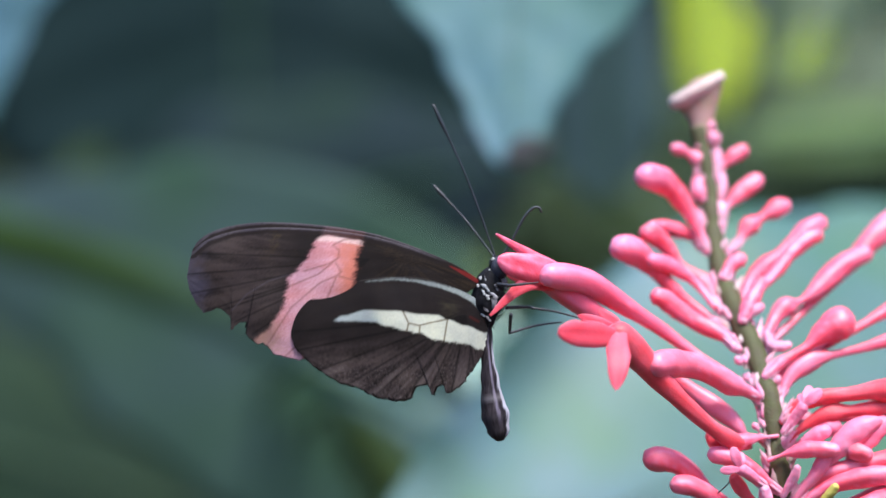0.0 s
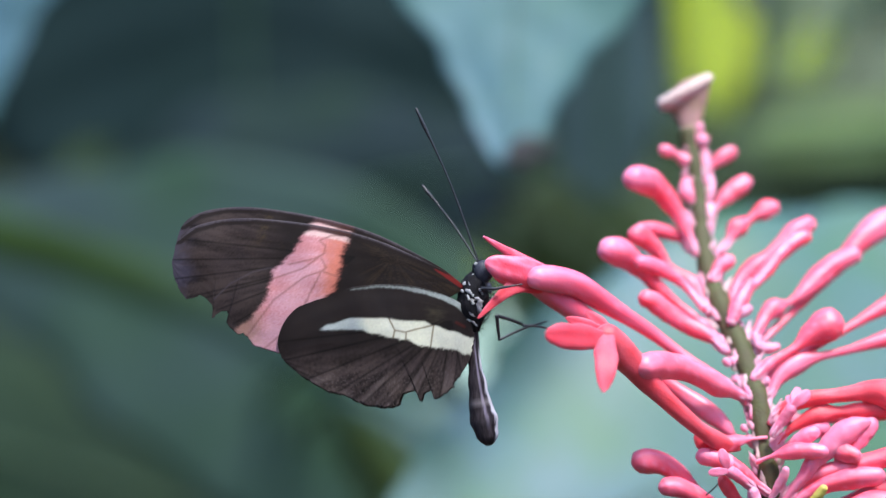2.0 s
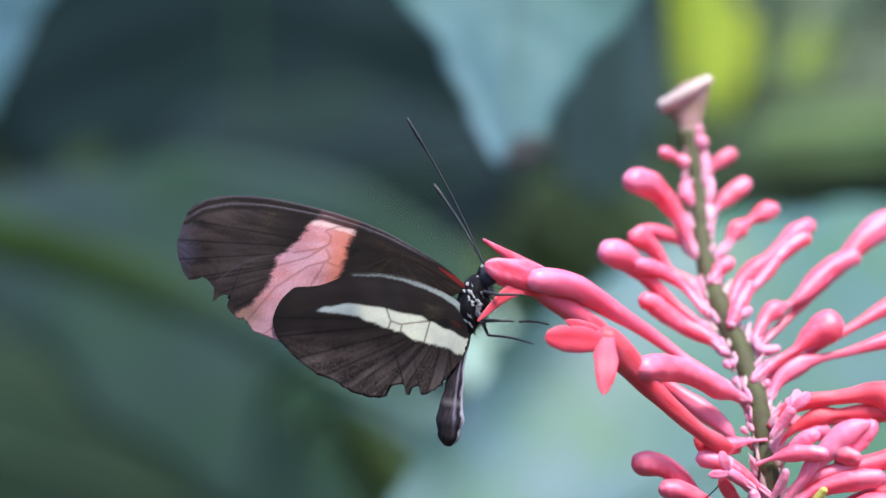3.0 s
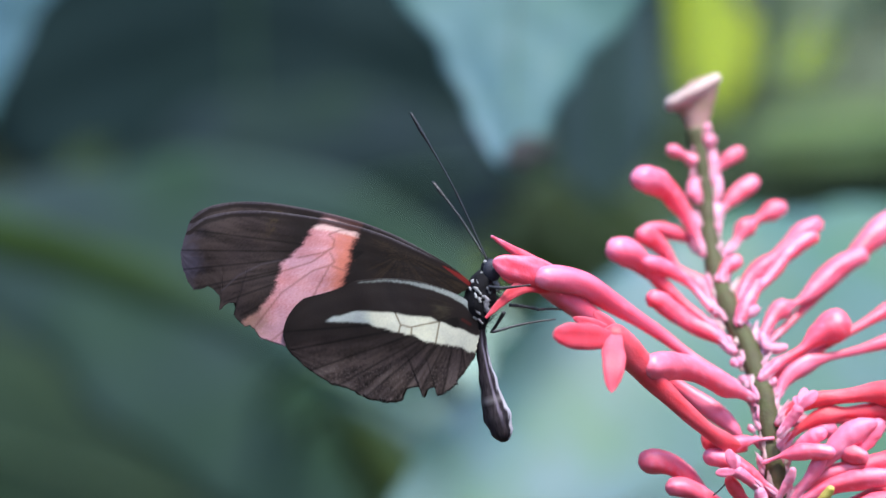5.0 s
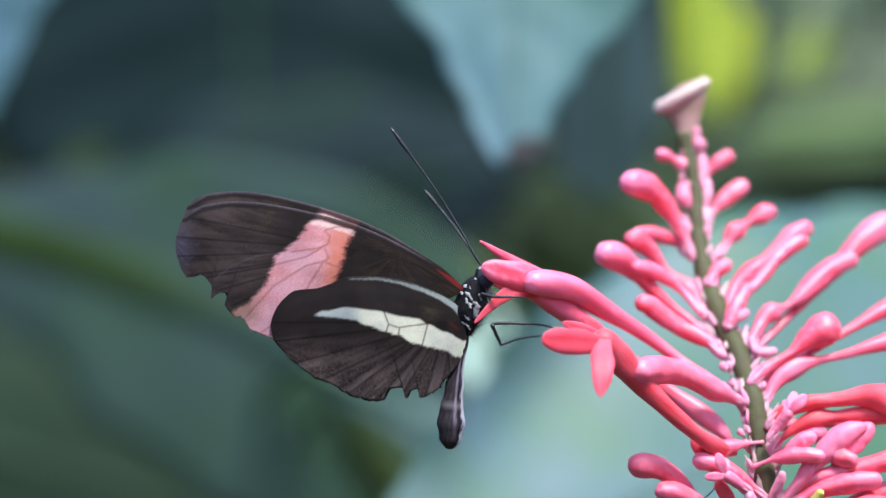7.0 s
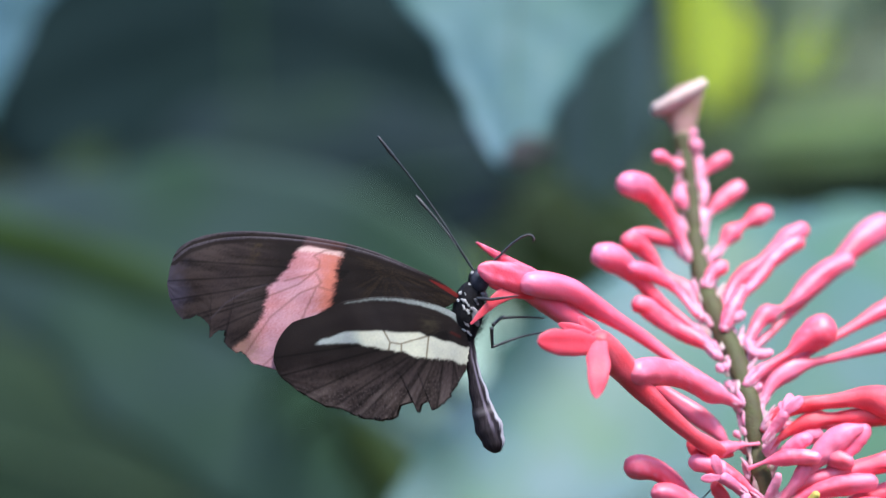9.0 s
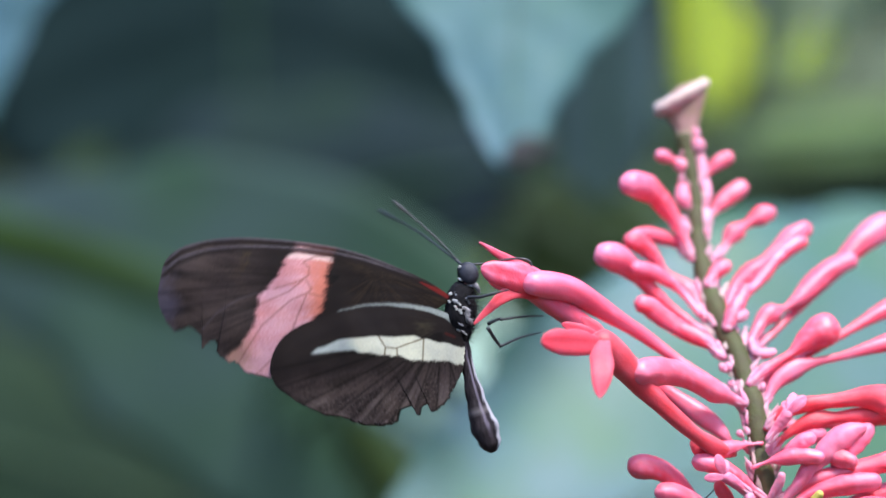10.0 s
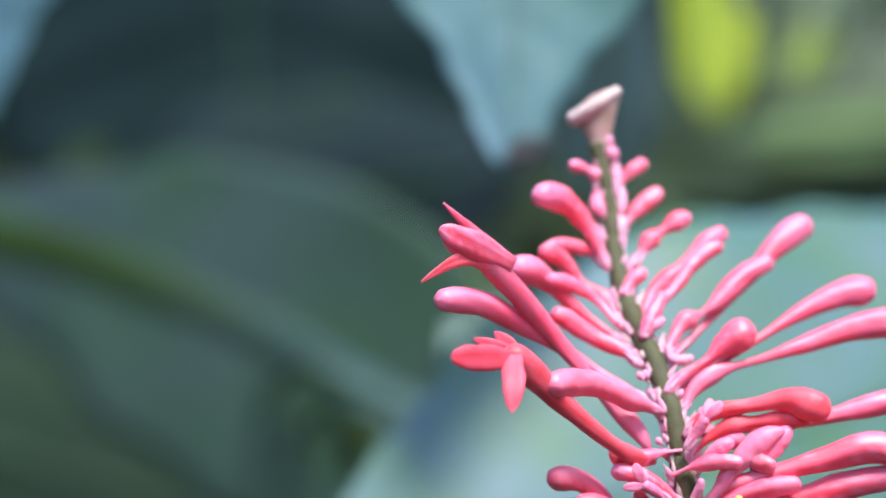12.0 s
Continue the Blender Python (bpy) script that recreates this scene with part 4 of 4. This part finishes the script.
def butterfly():
    fly = thing("butterfly", "black butterfly with rosy forewing band and cream hindwing stripe", "butterfly", spot(*HINGE))
    # thorax, with pale tufts and spots
    bm = bmesh.new()
    sweep(bm, glide([bod(868, 474), bod(858, 505), bod(852, 540), bod(852, 576)], 12), [U * r for r in (13, 19, 23, 26, 28, 28, 28, 27, 25, 21, 16, 10)], 20, 0.9, lumps=0.2)
    thorax = part("thorax", bm, FUZZ, fly, "black furry thorax")
    def mark(host, points, w, mat, name, label, at=Vector((0, 0, 0))):
        """An irregular streak of pale scales laid on the fur."""
        bm = bmesh.new()
        line = glide([bod(u, v, y * 0.9) - at for u, v, y in points], 9)
        sweep(bm, line, [w * U * (0.35 + 0.9 * math.sin(math.pi * (i + 0.5) / 9)) * 0.66 * (1 + 1.1 * noise.noise(Vector((i * 1.7, points[0][0], w)))) for i in range(9)], 7, 0.25, lumps=0.9, seed=points[0][1])
        return part(name, bm, mat, host, label)
    for points, w, mat in (([(844, 500, -24), (852, 506, -29), (858, 514, -31)], 3.6, WHITE), ([(859, 516, -31), (866, 520, -30), (870, 534, -27)], 4.8, GREY), ([(868, 538, -26), (874, 548, -21)], 3.6, GREY),
                           ([(853, 518, -30), (857, 528, -31)], 3.4, WHITE), ([(862, 526, -29), (868, 540, -27), (872, 550, -22)], 5.0, GREY), ([(846, 510, -27), (850, 520, -29)], 2.8, WHITE), ([(847, 540, -26), (856, 549, -26)], 3.2, GREY), ([(868, 500, -27), (874, 512, -25)], 2.6, GREY), ([(836, 500, -14), (842, 507, -20)], 2.8, WHITE), ([(851, 556, -24), (860, 566, -22)], 3.0, GREY),
                           ([(840, 488, -15), (845, 492, -19)], 3.6, WHITE), ([(850, 486, -20), (853, 494, -24)], 2.6, WHITE), ([(843, 552, -19), (850, 558, -20)], 3.0, WHITE), ([(838, 530, -17), (842, 538, -20)], 2.4, GREY)):
        mark(thorax, points, w, mat, "pale_streak", "streak of white and grey scales")
    rnd = random.Random(3)
    bm = bmesh.new()
    for i in range(900):
        t, a = rnd.random(), rnd.uniform(0, 2 * math.pi)
        c = bod(868, 474).lerp(bod(852, 576), t)
        d = Vector((math.cos(a), math.sin(a), 0.0))
        r = 26.5 * math.sin(math.pi * (0.15 + 0.75 * t)) * U
        root = c + d * r * 0.95
        tip = root + (d + Vector((rnd.uniform(-0.5, 0.5), rnd.uniform(-0.5, 0.5), rnd.uniform(-1.2, 0.2)))) * rnd.uniform(4, 13) * U
        side = Vector((0.5, 0, 0.5)) * U * 0.7
        vs = [bm.verts.new(q) for q in (root - side, root + side, tip, root + Vector((0, U * 0.8, 0)))]
        bm.faces.new(vs[:3])
        bm.faces.new((vs[1], vs[3], vs[2]))
    part("fur", bm, FUZZ, thorax, "short black fur")
    # head
    bm = bmesh.new()
    ball(bm, Vector((0, 0, 0)), Vector((18, 19, 21)) * U)
    sweep(bm, glide([Vector((-2, 0, -4)) * U, Vector((-6, 0, -20)) * U, Vector((-8, 0, -38)) * U], 7), [U * r for r in (14, 14, 13, 13, 14, 15, 12)], 10, lumps=0.15)
    head = part("head", bm, FUZZ, fly, "black head with white spots", at=bod(874, 470))
    for y in (-12, 12):
        bm = bmesh.new()
        ball(bm, Vector((4, y, -1)) * U, Vector((17, 11, 20)) * U, sub=3)
        part("eye", bm, EYE_DARK, head, "large dark blue-grey eye")
    for points, w in (([(858, 474, -14), (863, 482, -16)], 3.0), ([(862, 458, -12), (868, 454, -13)], 2.8), ([(866, 486, -15), (874, 492, -14), (880, 494, -12)], 3.0), ([(880, 452, -12), (888, 458, -11)], 2.6)):
        mark(head, points, w, WHITE, "white_mark", "white scales", bod(874, 470))
    bm = bmesh.new()
    sweep(bm, glide([Vector((4, -8, -16)) * U, Vector((12, -8, -28)) * U, Vector((14, -6, -40)) * U], 8), [U * r for r in (3, 4, 5, 5, 4, 4, 3, 2)], 8)
    part("palp", bm, GREY, head)

    def feeler(tip, y, bow):
        b = Vector((-3, y * 0.3, 12)) * U
        e = Vector(((tip[0] - 874), y, (470 - tip[1]))) * U
        m = b.lerp(e, 0.5) + Vector((bow, 0, bow * 0.4)) * U
        rad = [U * (1.7 if i < 22 else steps(i, [(22, 1.9), (26, 3.5), (29, 2.4)])) for i in range(30)]
        bm = bmesh.new()
        sweep(bm, glide([Vector((0, 0, 0)), m - b, e - b], 30), rad, 7, lumps=0.25)
        return part("antenna", bm, LIMB, fly, "thin black clubbed antenna", at=bod(874, 470) + b)
    a1, a2 = feeler((772, 178), -10, 6), feeler((778, 310), 60, 4)
    # abdomen
    bm = bmesh.new()
    line = glide([Vector(((u - 851) * U, 0, (560 - v) * U)) for u, v in ((851, 560), (851, 620), (855, 690), (862, 740), (868, 778))], 26)
    rad = [U * steps(i / 25, [(0, 11), (0.3, 11), (0.55, 17), (0.78, 25), (0.93, 20), (1, 7)]) * (1 + 0.04 * math.cos(i * 1.6)) for i in range(26)]
    sweep(bm, line, rad, 72, 0.9, lumps=0.06)
    layer = bm.verts.layers.float_color.new("scales")
    for q in bm.verts:
        i = min(range(26), key=lambda k: (line[k] - q.co).length_squared)
        d = (q.co - line[i]) / rad[i]
        grain = noise.noise(q.co * 9000) * 0.5 + noise.noise(q.co * 3500) * 0.5
        c = Vector((0.022, 0.017, 0.020)).lerp(Vector((0.075, 0.060, 0.066)), ease(0.3 + grain))
        c = c.lerp(Vector((0.22, 0.19, 0.25)), ease((0.16 - abs(d.x - 0.26) + 0.12 * grain) / 0.1) * ease((i - 2) / 4) * ease((23 - i) / 5) * 0.8)
        c = c.lerp(Vector((0.012, 0.010, 0.016)), ease((0.09 - abs(d.x - 0.56) + 0.05 * grain) / 0.05))
        # bright right edge: side light put into the scale colour
        c = c.lerp(Vector((0.52, 0.52, 0.60)), ease((d.x - 0.70 + 0.25 * grain) / 0.1) * ease((i - 3) / 6) * 0.9)
        c = c.lerp(Vector((0.26, 0.235, 0.25)), ease((math.cos(i * 1.6) - 0.8) / 0.15) * ease((i - 13) / 3) * 0.6)
        q[layer] = (c.x, c.y, c.z, 1)
    abdomen = part("abdomen", bm, WING, fly, "slender dark grey abdomen with pale streaks and painted edge light", at=bod(851, 560))
    # legs: thigh and shin along their own x axis, each of its full length
    def limb(name, length, r0, r1, bow, label):
        bm = bmesh.new()
        ln = glide([Vector((0, 0, 0)), Vector((length * 0.5, 0, bow)) * U, Vector((length, 0, 0)) * U], 16)
        sweep(bm, ln, [U * (r0 + (r1 - r0) * i / 15) * (1 + 0.12 * math.cos(i * 2.1)) for i in range(16)], 8, lumps=0.15)
        rnd = random.Random(int(length))
        for i in range(3, 15, 2):
            # bristles
            root = ln[i]
            sweep(bm, [root, root + Vector((rnd.uniform(1, 4), rnd.uniform(-2, 2), rnd.choice((-1, 1)) * rnd.uniform(4, 6))) * U], [U * 0.5, U * 0.2], 4)
        return part(name, bm, LIMB, fly, label)
    legs = [(limb("thigh", 50, 3.6, 2.6, -1, "black upper leg"), limb("shin", 118, 2.6, 1.4, 3, "thin black lower leg")),
            (limb("thigh", 55, 3.4, 2.5, 1, "black upper leg"), limb("shin", 90, 2.5, 1.4, 2, "thin black lower leg"))]
    bm = bmesh.new()
    ln = straight([bod(*q) for q in ((872, 500, -24), (895, 503, -36), (945, 498, -42))], 20)
    sweep(bm, ln, [U * 2.8 * steps(i / 19, [(0, 1.2), (0.45, 1.0), (1, 0.5)]) for i in range(20)], 7, lumps=0.1)
    part("leg", bm, LIMB, fly, "thin black front leg")
    # tongue
    bm = bmesh.new()
    sweep(bm, glide([Vector(q) * U for q in ((0, 0, 0), (30, 0, 14), (70, 0, 38), (96, 0, 46), (106, 0, 40), (104, 0, 32))], 24), [U * 2.2] * 24, 6)
    tongue = part("proboscis", bm, LIMB, fly, "fine curved black tongue", at=bod(878, 455, 6))
    # wings
    lead = [(844, 496), (806, 466), (760, 440), (700, 411), (640, 390), (560, 372), (480, 361), (420, 361), (372, 371), (342, 392), (328, 432)]
    trail = [(842, 500), (760, 540), (660, 570), (560, 592), (508, 600), (485, 592), (465, 584), (457, 570), (448, 562), (440, 565), (424, 549), (420, 543), (432, 535), (424, 523), (412, 522), (404, 527), (394, 536), (399, 520), (394, 508), (384, 497), (376, 492), (362, 498), (350, 499), (338, 480), (330, 455), (328, 432)]
    top = [(848, 540), (826, 520), (790, 503), (735, 488), (670, 486), (605, 496), (552, 516), (521, 545), (508, 580), (514, 608)]
    low = [(850, 560), (854, 585), (846, 622), (826, 652), (802, 681), (780, 693), (776, 676), (762, 680), (755, 696), (748, 674), (724, 680), (714, 701), (690, 703), (655, 697), (618, 676), (596, 672), (570, 656), (546, 640), (528, 622), (514, 608)]
    f1 = wing("forewing", lead, trail, fore_scales, fly, "blackish forewing with a rosy pink band", FORE_AT, tears=2.5)
    h1 = wing("hindwing", top, low, hind_scales, fly, "blackish ragged hindwing with a cream stripe", HIND_AT, tears=4.5)
    f2, h2 = copy_thing(f1, pose(0, 0, 0)), copy_thing(h1, pose(0, 0, 0))
    return fly, head, a1, a2, abdomen, tongue, legs, f1, f2, h1, h2


# ---- build ----
ground()
backdrop()
WIDE_LEAF = broad_plants()
SPIKE, VISITED = flower_spike()
FLY, HEAD, FEELER, FEELER_FAR, ABDOMEN, TONGUE, LEGS, FORE, FORE_FAR, HIND, HIND_FAR = butterfly()


def turned(place, lean, out=0.0):
    """A pose at the place: lean turns in the wing's own plane (degrees, against the clock for the viewer), out opens it about the body."""
    return Matrix.Translation(place) @ Matrix.Rotation(radians(out), 4, "Z") @ Matrix.Rotation(radians(-lean), 4, "Y")


def motions():
    # spike: seconds, shift across and down in plan units, lean to the left in degrees
    sway = [(0, 6, 1, 0), (0.5, -13, 5, 0), (1, -3, 1, 0.1), (1.5, 0, 0, 0), (2, -15, 4, 0.2), (2.5, 0, 1, 0.1), (3, -15, 8, 0.3), (5, -2, 5, 0), (5.5, -25, 10, 0.4), (6, -15, 12, 0.2),
            (6.5, -13, 9, 0.2), (7, -21, 12, 0.2), (9, -28, 15, 0.1), (9.5, -26, 14, 0.3), (10, -22, 14, 0.2), (10.4, -25, 13, 0.2), (10.5, -18, 10, -0.4)]
    swing = [(10.6, 2, -4, -0.5), (10.7, -6, 0, -0.3), (10.8, -74, 18, 0), (10.9, -112, 30, 0.8), (11, -140, 41, 1.0), (11.1, -122, 32, 0.8), (11.2, -34, 6, -0.4),
             (11.3, 76, -6, -1.6), (11.4, 104, -10, -2.4), (11.5, 105, -10, -2.5), (11.6, 24, -4, -1.4), (11.7, -34, 6, -0.2), (11.8, -132, 24, 1.8), (11.9, -178, 34, 2.8), (12, -171, 28, 2.4)]
    walk(SPIKE, [(t, pose(*spot(FOOT[0] + u, FOOT[1] + v), 0, -a, 0)) for t, u, v, a in sway + swing])
    # the wide leaf behind is shaken along, less far
    walk(WIDE_LEAF, [(t, pose(u * 0.5 * U * 1.5, 0, v * -0.3 * U * 1.5)) for t, u, v, a in [(0, 0, 0, 0), (10.4, 0, 0, 0)] + swing])
    # the visited flower springs up when it is let go
    o = loc(1312, 768, 10)
    walk(VISITED, [(t, turned(o, -a)) for t, a in ((0, 0), (10.1, 0), (10.3, 0.6), (10.4, 2), (10.5, 12.5), (10.6, 14), (10.8, 13), (11, 13.5), (12, 13.8))])
    # butterfly: seconds, shift of the thorax, lean
    body = [(0, 8, 3, 0.5), (0.5, -24, 17, 14.0), (1, -13, 13, 4.7), (1.5, 0, 0, 0.0), (2, -19, 12, 4.0), (2.5, -1, 1, -1.0), (3, -18, 13, -6.2), (5, -6, 8, 0.8), (5.5, -29, 20, -5.2),
            (6, -16, 15, -6.7), (6.5, -13, 16, -5.7), (7, -22, 17, -6.2), (9, -27, 29, 2.1), (9.5, -35, 21, 1.5), (9.9, -36, 27, 3.4), (10, -41, 30, 8.8), (10.1, -56, 42, 20.1),
            (10.2, -63, 57, 25.8), (10.3, -88, 27, 36.9), (10.4, -180, -30, 24), (10.5, -669, -25, -12.7), (10.6, -1040, -60, -6), (10.8, -1900, -220, 0), (12, -6000, -1500, 0)]
    walk(FLY, [(t, pose(*spot(HINGE[0] + u, HINGE[1] + v), 0, -a, 0)) for t, u, v, a in body])
    # two legs that step about on the flower: seconds; then the hip, knee and foot of each
    step = [(0, 904, 556, 903, 589, 992, 573, 896, 545, 941, 545, 1024, 563), (0.5, 883, 566, 874, 604, 989, 569, 884, 556, 928, 562, 976, 576), (1, 860, 576, 870, 596, 940, 660, 886, 566, 926, 572, 1012, 564),
            (1.5, 865, 561, 876, 586, 954, 613, 880, 560, 936, 575, 976, 564), (2, 879, 558, 884, 601, 966, 573, 884, 560, 926, 576, 980, 586), (2.5, 893, 556, 886, 588, 1009, 563, 891, 561, 931, 571, 984, 586),
            (3, 855, 571, 864, 593, 942, 611, 854, 568, 920, 569, 970, 576), (5, 892, 553, 871, 588, 983, 566, 902, 540, 952, 548, 1003, 551), (5.5, 860, 573, 898, 605, 954, 600, 860, 573, 901, 573, 961, 580),
            (6, 860, 581, 860, 610, 948, 691, 865, 576, 916, 581, 966, 591), (6.5, 880, 571, 902, 606, 970, 596, 876, 566, 910, 563, 970, 576), (7, 871, 575, 887, 610, 957, 598, 871, 573, 926, 573, 977, 581),
            (9, 870, 581, 872, 614, 961, 591, 873, 575, 891, 563, 961, 565), (9.5, 843, 586, 850, 612, 901, 616, 855, 576, 878, 568, 958, 561), (10, 864, 581, 885, 613, 955, 593, 865, 573, 886, 566, 960, 561),
            (10.2, 841, 581, 882, 613, 957, 593, 836, 579, 861, 571, 952, 563)]
    where = {t: pose(*spot(HINGE[0] + u, HINGE[1] + v), 0, -a, 0) for t, u, v, a in body}

    def aimed(a, b, length, depth):
        """A pose at a that points its x axis at b, and out of the plane by as much as the limb is longer than the way."""
        d = Vector((b[0] - a[0], 0, a[1] - b[1]))
        d.y = math.sqrt(max(0.0, length ** 2 - d.length_squared)) * 0.9
        d.normalize()
        side = Vector((0, 0, 1)).cross(d).normalized()
        up = d.cross(side)
        m = Matrix((d, side, up)).transposed().to_4x4()
        m.translation = spot(*a, depth * U)
        return m

    for n, depth in ((0, -22), (1, -8)):
        thigh, shin = LEGS[n]
        rows = [(r[0], (r[1 + 6 * n], r[2 + 6 * n]), (r[3 + 6 * n], r[4 + 6 * n]), (r[5 + 6 * n], r[6 + 6 * n])) for r in step]
        long, short = ((50, 118), (55, 90))[n]
        upper = [(t, where[t].inverted() @ aimed(a, b, long, depth)) for t, a, b, c in rows]
        lower = [(t, where[t].inverted() @ aimed(b, c, short, depth)) for t, a, b, c in rows]
        walk(thigh, upper + [(12, upper[-1][1])])
        walk(shin, lower + [(12, lower[-1][1])])
    # wings: seconds, lean, how far the near one opens, how far ahead of it the other stands, and how far that one opens
    fore = [(0, 5.6, 0, 1.5, 0), (0.5, -2.0, 8, 4.6, 2), (0.6, 3.0, 9, 11, 2), (0.8, 1.0, 5, 6, 1), (1, 0.4, 0, 4.5, 0), (1.5, 0, 0, 3.6, 0), (2, -1.8, 0, 3, 0), (2.5, -2.1, 0, 2, 0), (3, 4.4, 0, 2, 0), (5, 0, 0, 2.4, 0), (5.5, 3.4, 0, 2.6, 0),
            (6, 3.2, 0, 2.6, 0), (6.5, 3.3, 0, 2.6, 0), (7, 3.4, 0, 2.6, 0), (9, 2.4, 0, 1.5, 0), (9.5, -0.7, 0, 1.5, 0), (9.9, -0.1, 0, 1.8, 0), (10, -2.1, 0, 2.2, 0), (10.1, -5, 4, 3, 4),
            (10.2, -1.3, 8, 6, 8), (10.3, 2, 20, 20, 45), (10.4, 4, 66, 6, 66), (10.5, -17, 28, 4, 30), (10.6, -10, -10, 4, 0), (12, 0, 0, 2, 0)]
    walk(FORE, [(t, turned(bod(*FORE_AT, -10), a, out)) for t, a, out, b, far in fore])
    walk(FORE_FAR, [(t, turned(bod(*FORE_AT, 10), a - b, -far)) for t, a, out, b, far in fore])
    hind = [(0, 0.3, 0), (0.5, -1, 11), (0.6, 1.5, 12), (0.8, 1.0, 5), (1, 2.4, 0), (1.5, 0, 0), (2, -1.7, 0), (2.5, -3.6, 0), (3, 1.0, 0), (5, -0.9, 0), (5.5, 1.6, 0), (6, 1.7, 0), (6.5, 1.2, 0), (7, 1.8, 0), (9, 2.1, 0), (9.5, 1.4, 0),
            (9.9, 0.5, 0), (10, -1, 0), (10.1, -2.5, 4), (10.2, 0.1, 8), (10.3, 4.9, 22), (10.4, 4, 64), (10.5, 0, 28), (10.6, 0, 0), (12, 0, 0)]
    walk(HIND, [(t, turned(bod(*HIND_AT, -16), a, out)) for t, a, out in hind])
    walk(HIND_FAR, [(t, turned(bod(*HIND_AT, 16), a + (34 if t == 10.5 else 1), -out * (0.2 if t == 10.5 else 1))) for t, a, out in hind])
    walk(ABDOMEN, [(t, turned(bod(851, 560), a)) for t, a in (
        (0, 2), (0.5, 2.6), (1, -0.4), (1.5, 0), (2, -0.2), (2.5, -1.1), (3, -7.5), (5, 7.5), (5.5, -8.9), (6, -7), (6.5, -2.3), (7, -5.6), (9, 7.9), (9.5, 8.4), (9.9, 2.1), (10, 1.7),
        (10.1, -0.1), (10.2, 1.4), (10.3, -11.2), (10.4, -30), (10.5, -62), (12, -40))])
    # the head stretches back from the thorax as the butterfly lets go
    nod = [(0, 0, 0), (0.4, 6, -6), (0.6, 6, -6), (1, 0, 0), (9.9, 0, -2), (10, 2, -12), (10.1, -4, -16), (10.2, -8, -20), (10.3, 0, -16), (10.5, -8, -18), (12, -5, -10)]

    def nodded(t):
        for (a, ua, va), (b, ub, vb) in zip(nod, nod[1:]):
            if t <= b:
                k = (t - a) / (b - a)
                return Vector(((ua + (ub - ua) * k) * U, 0, -(va + (vb - va) * k) * U))

    def follow(ob, rows, away=()):
        o = ob.location.copy()
        times = sorted({t for t, a in rows} | {t for t, u, v in nod})
        keys = []
        for t in times:
            a = next(a0 + (a1 - a0) * (t - t0) / (t1 - t0) for (t0, a0), (t1, a1) in zip(rows, rows[1:]) if t <= t1)
            m = turned(o + nodded(t), a)
            if away:
                # the antenna folds back from the viewer, about the line square to its length
                way = m.to_3x3() @ Vector((-0.33, 0, 0.94))
                m = Matrix.Translation(m.translation) @ Matrix.Rotation(radians(steps(t, away)), 4, way.cross(Vector((0, 1, 0)))) @ m.to_3x3().to_4x4()
            keys.append((t, m))
        walk(ob, keys)

    follow(HEAD, [(0, 0), (9.9, 0), (10.2, 14), (10.3, 6), (10.5, 0), (12, 0)])
    follow(FEELER, [
        (0, 2.2), (0.5, -4), (1, 2.5), (1.5, 0), (2, -1.4), (2.5, 5.9), (3, 14.4), (5, 7.2), (5.5, 17.2), (6, 19.3), (6.5, 18.9), (7, 19.9), (9, 13.9), (9.5, 10.9), (9.9, 20), (10, 28),
        (10.1, 26), (10.2, 17), (10.3, -3.6), (10.4, 0), (10.5, 0), (12, 0)], [(9.5, 0), (9.9, 35), (10, 52), (10.2, 52), (10.3, 46), (10.5, 56), (12, 56)])
    follow(FEELER_FAR, [
        (0, 7.1), (0.5, 4.7), (1, 0), (1.5, 0), (2, -0.5), (2.5, 9.9), (3, 5.5), (5, 1.4), (5.5, 8), (6, 11.2), (6.5, 11.2), (7, 10.4), (9, 3.2), (9.5, 2.9), (9.9, 4.6), (10, 6.1),
        (10.1, 3.5), (10.2, 1.4), (10.3, -20), (10.4, -15), (10.5, -13), (12, 0)])
    follow(TONGUE, [
        (0, 31), (0.2, 20), (0.5, -38), (1.1, -38), (1.5, 0), (1.7, -4), (2, -36), (2.5, -34), (3, -34), (7, -34), (9, 10), (9.5, -30), (10, -30), (10.1, -46), (10.3, -46), (10.5, -60), (12, -60)])


motions()
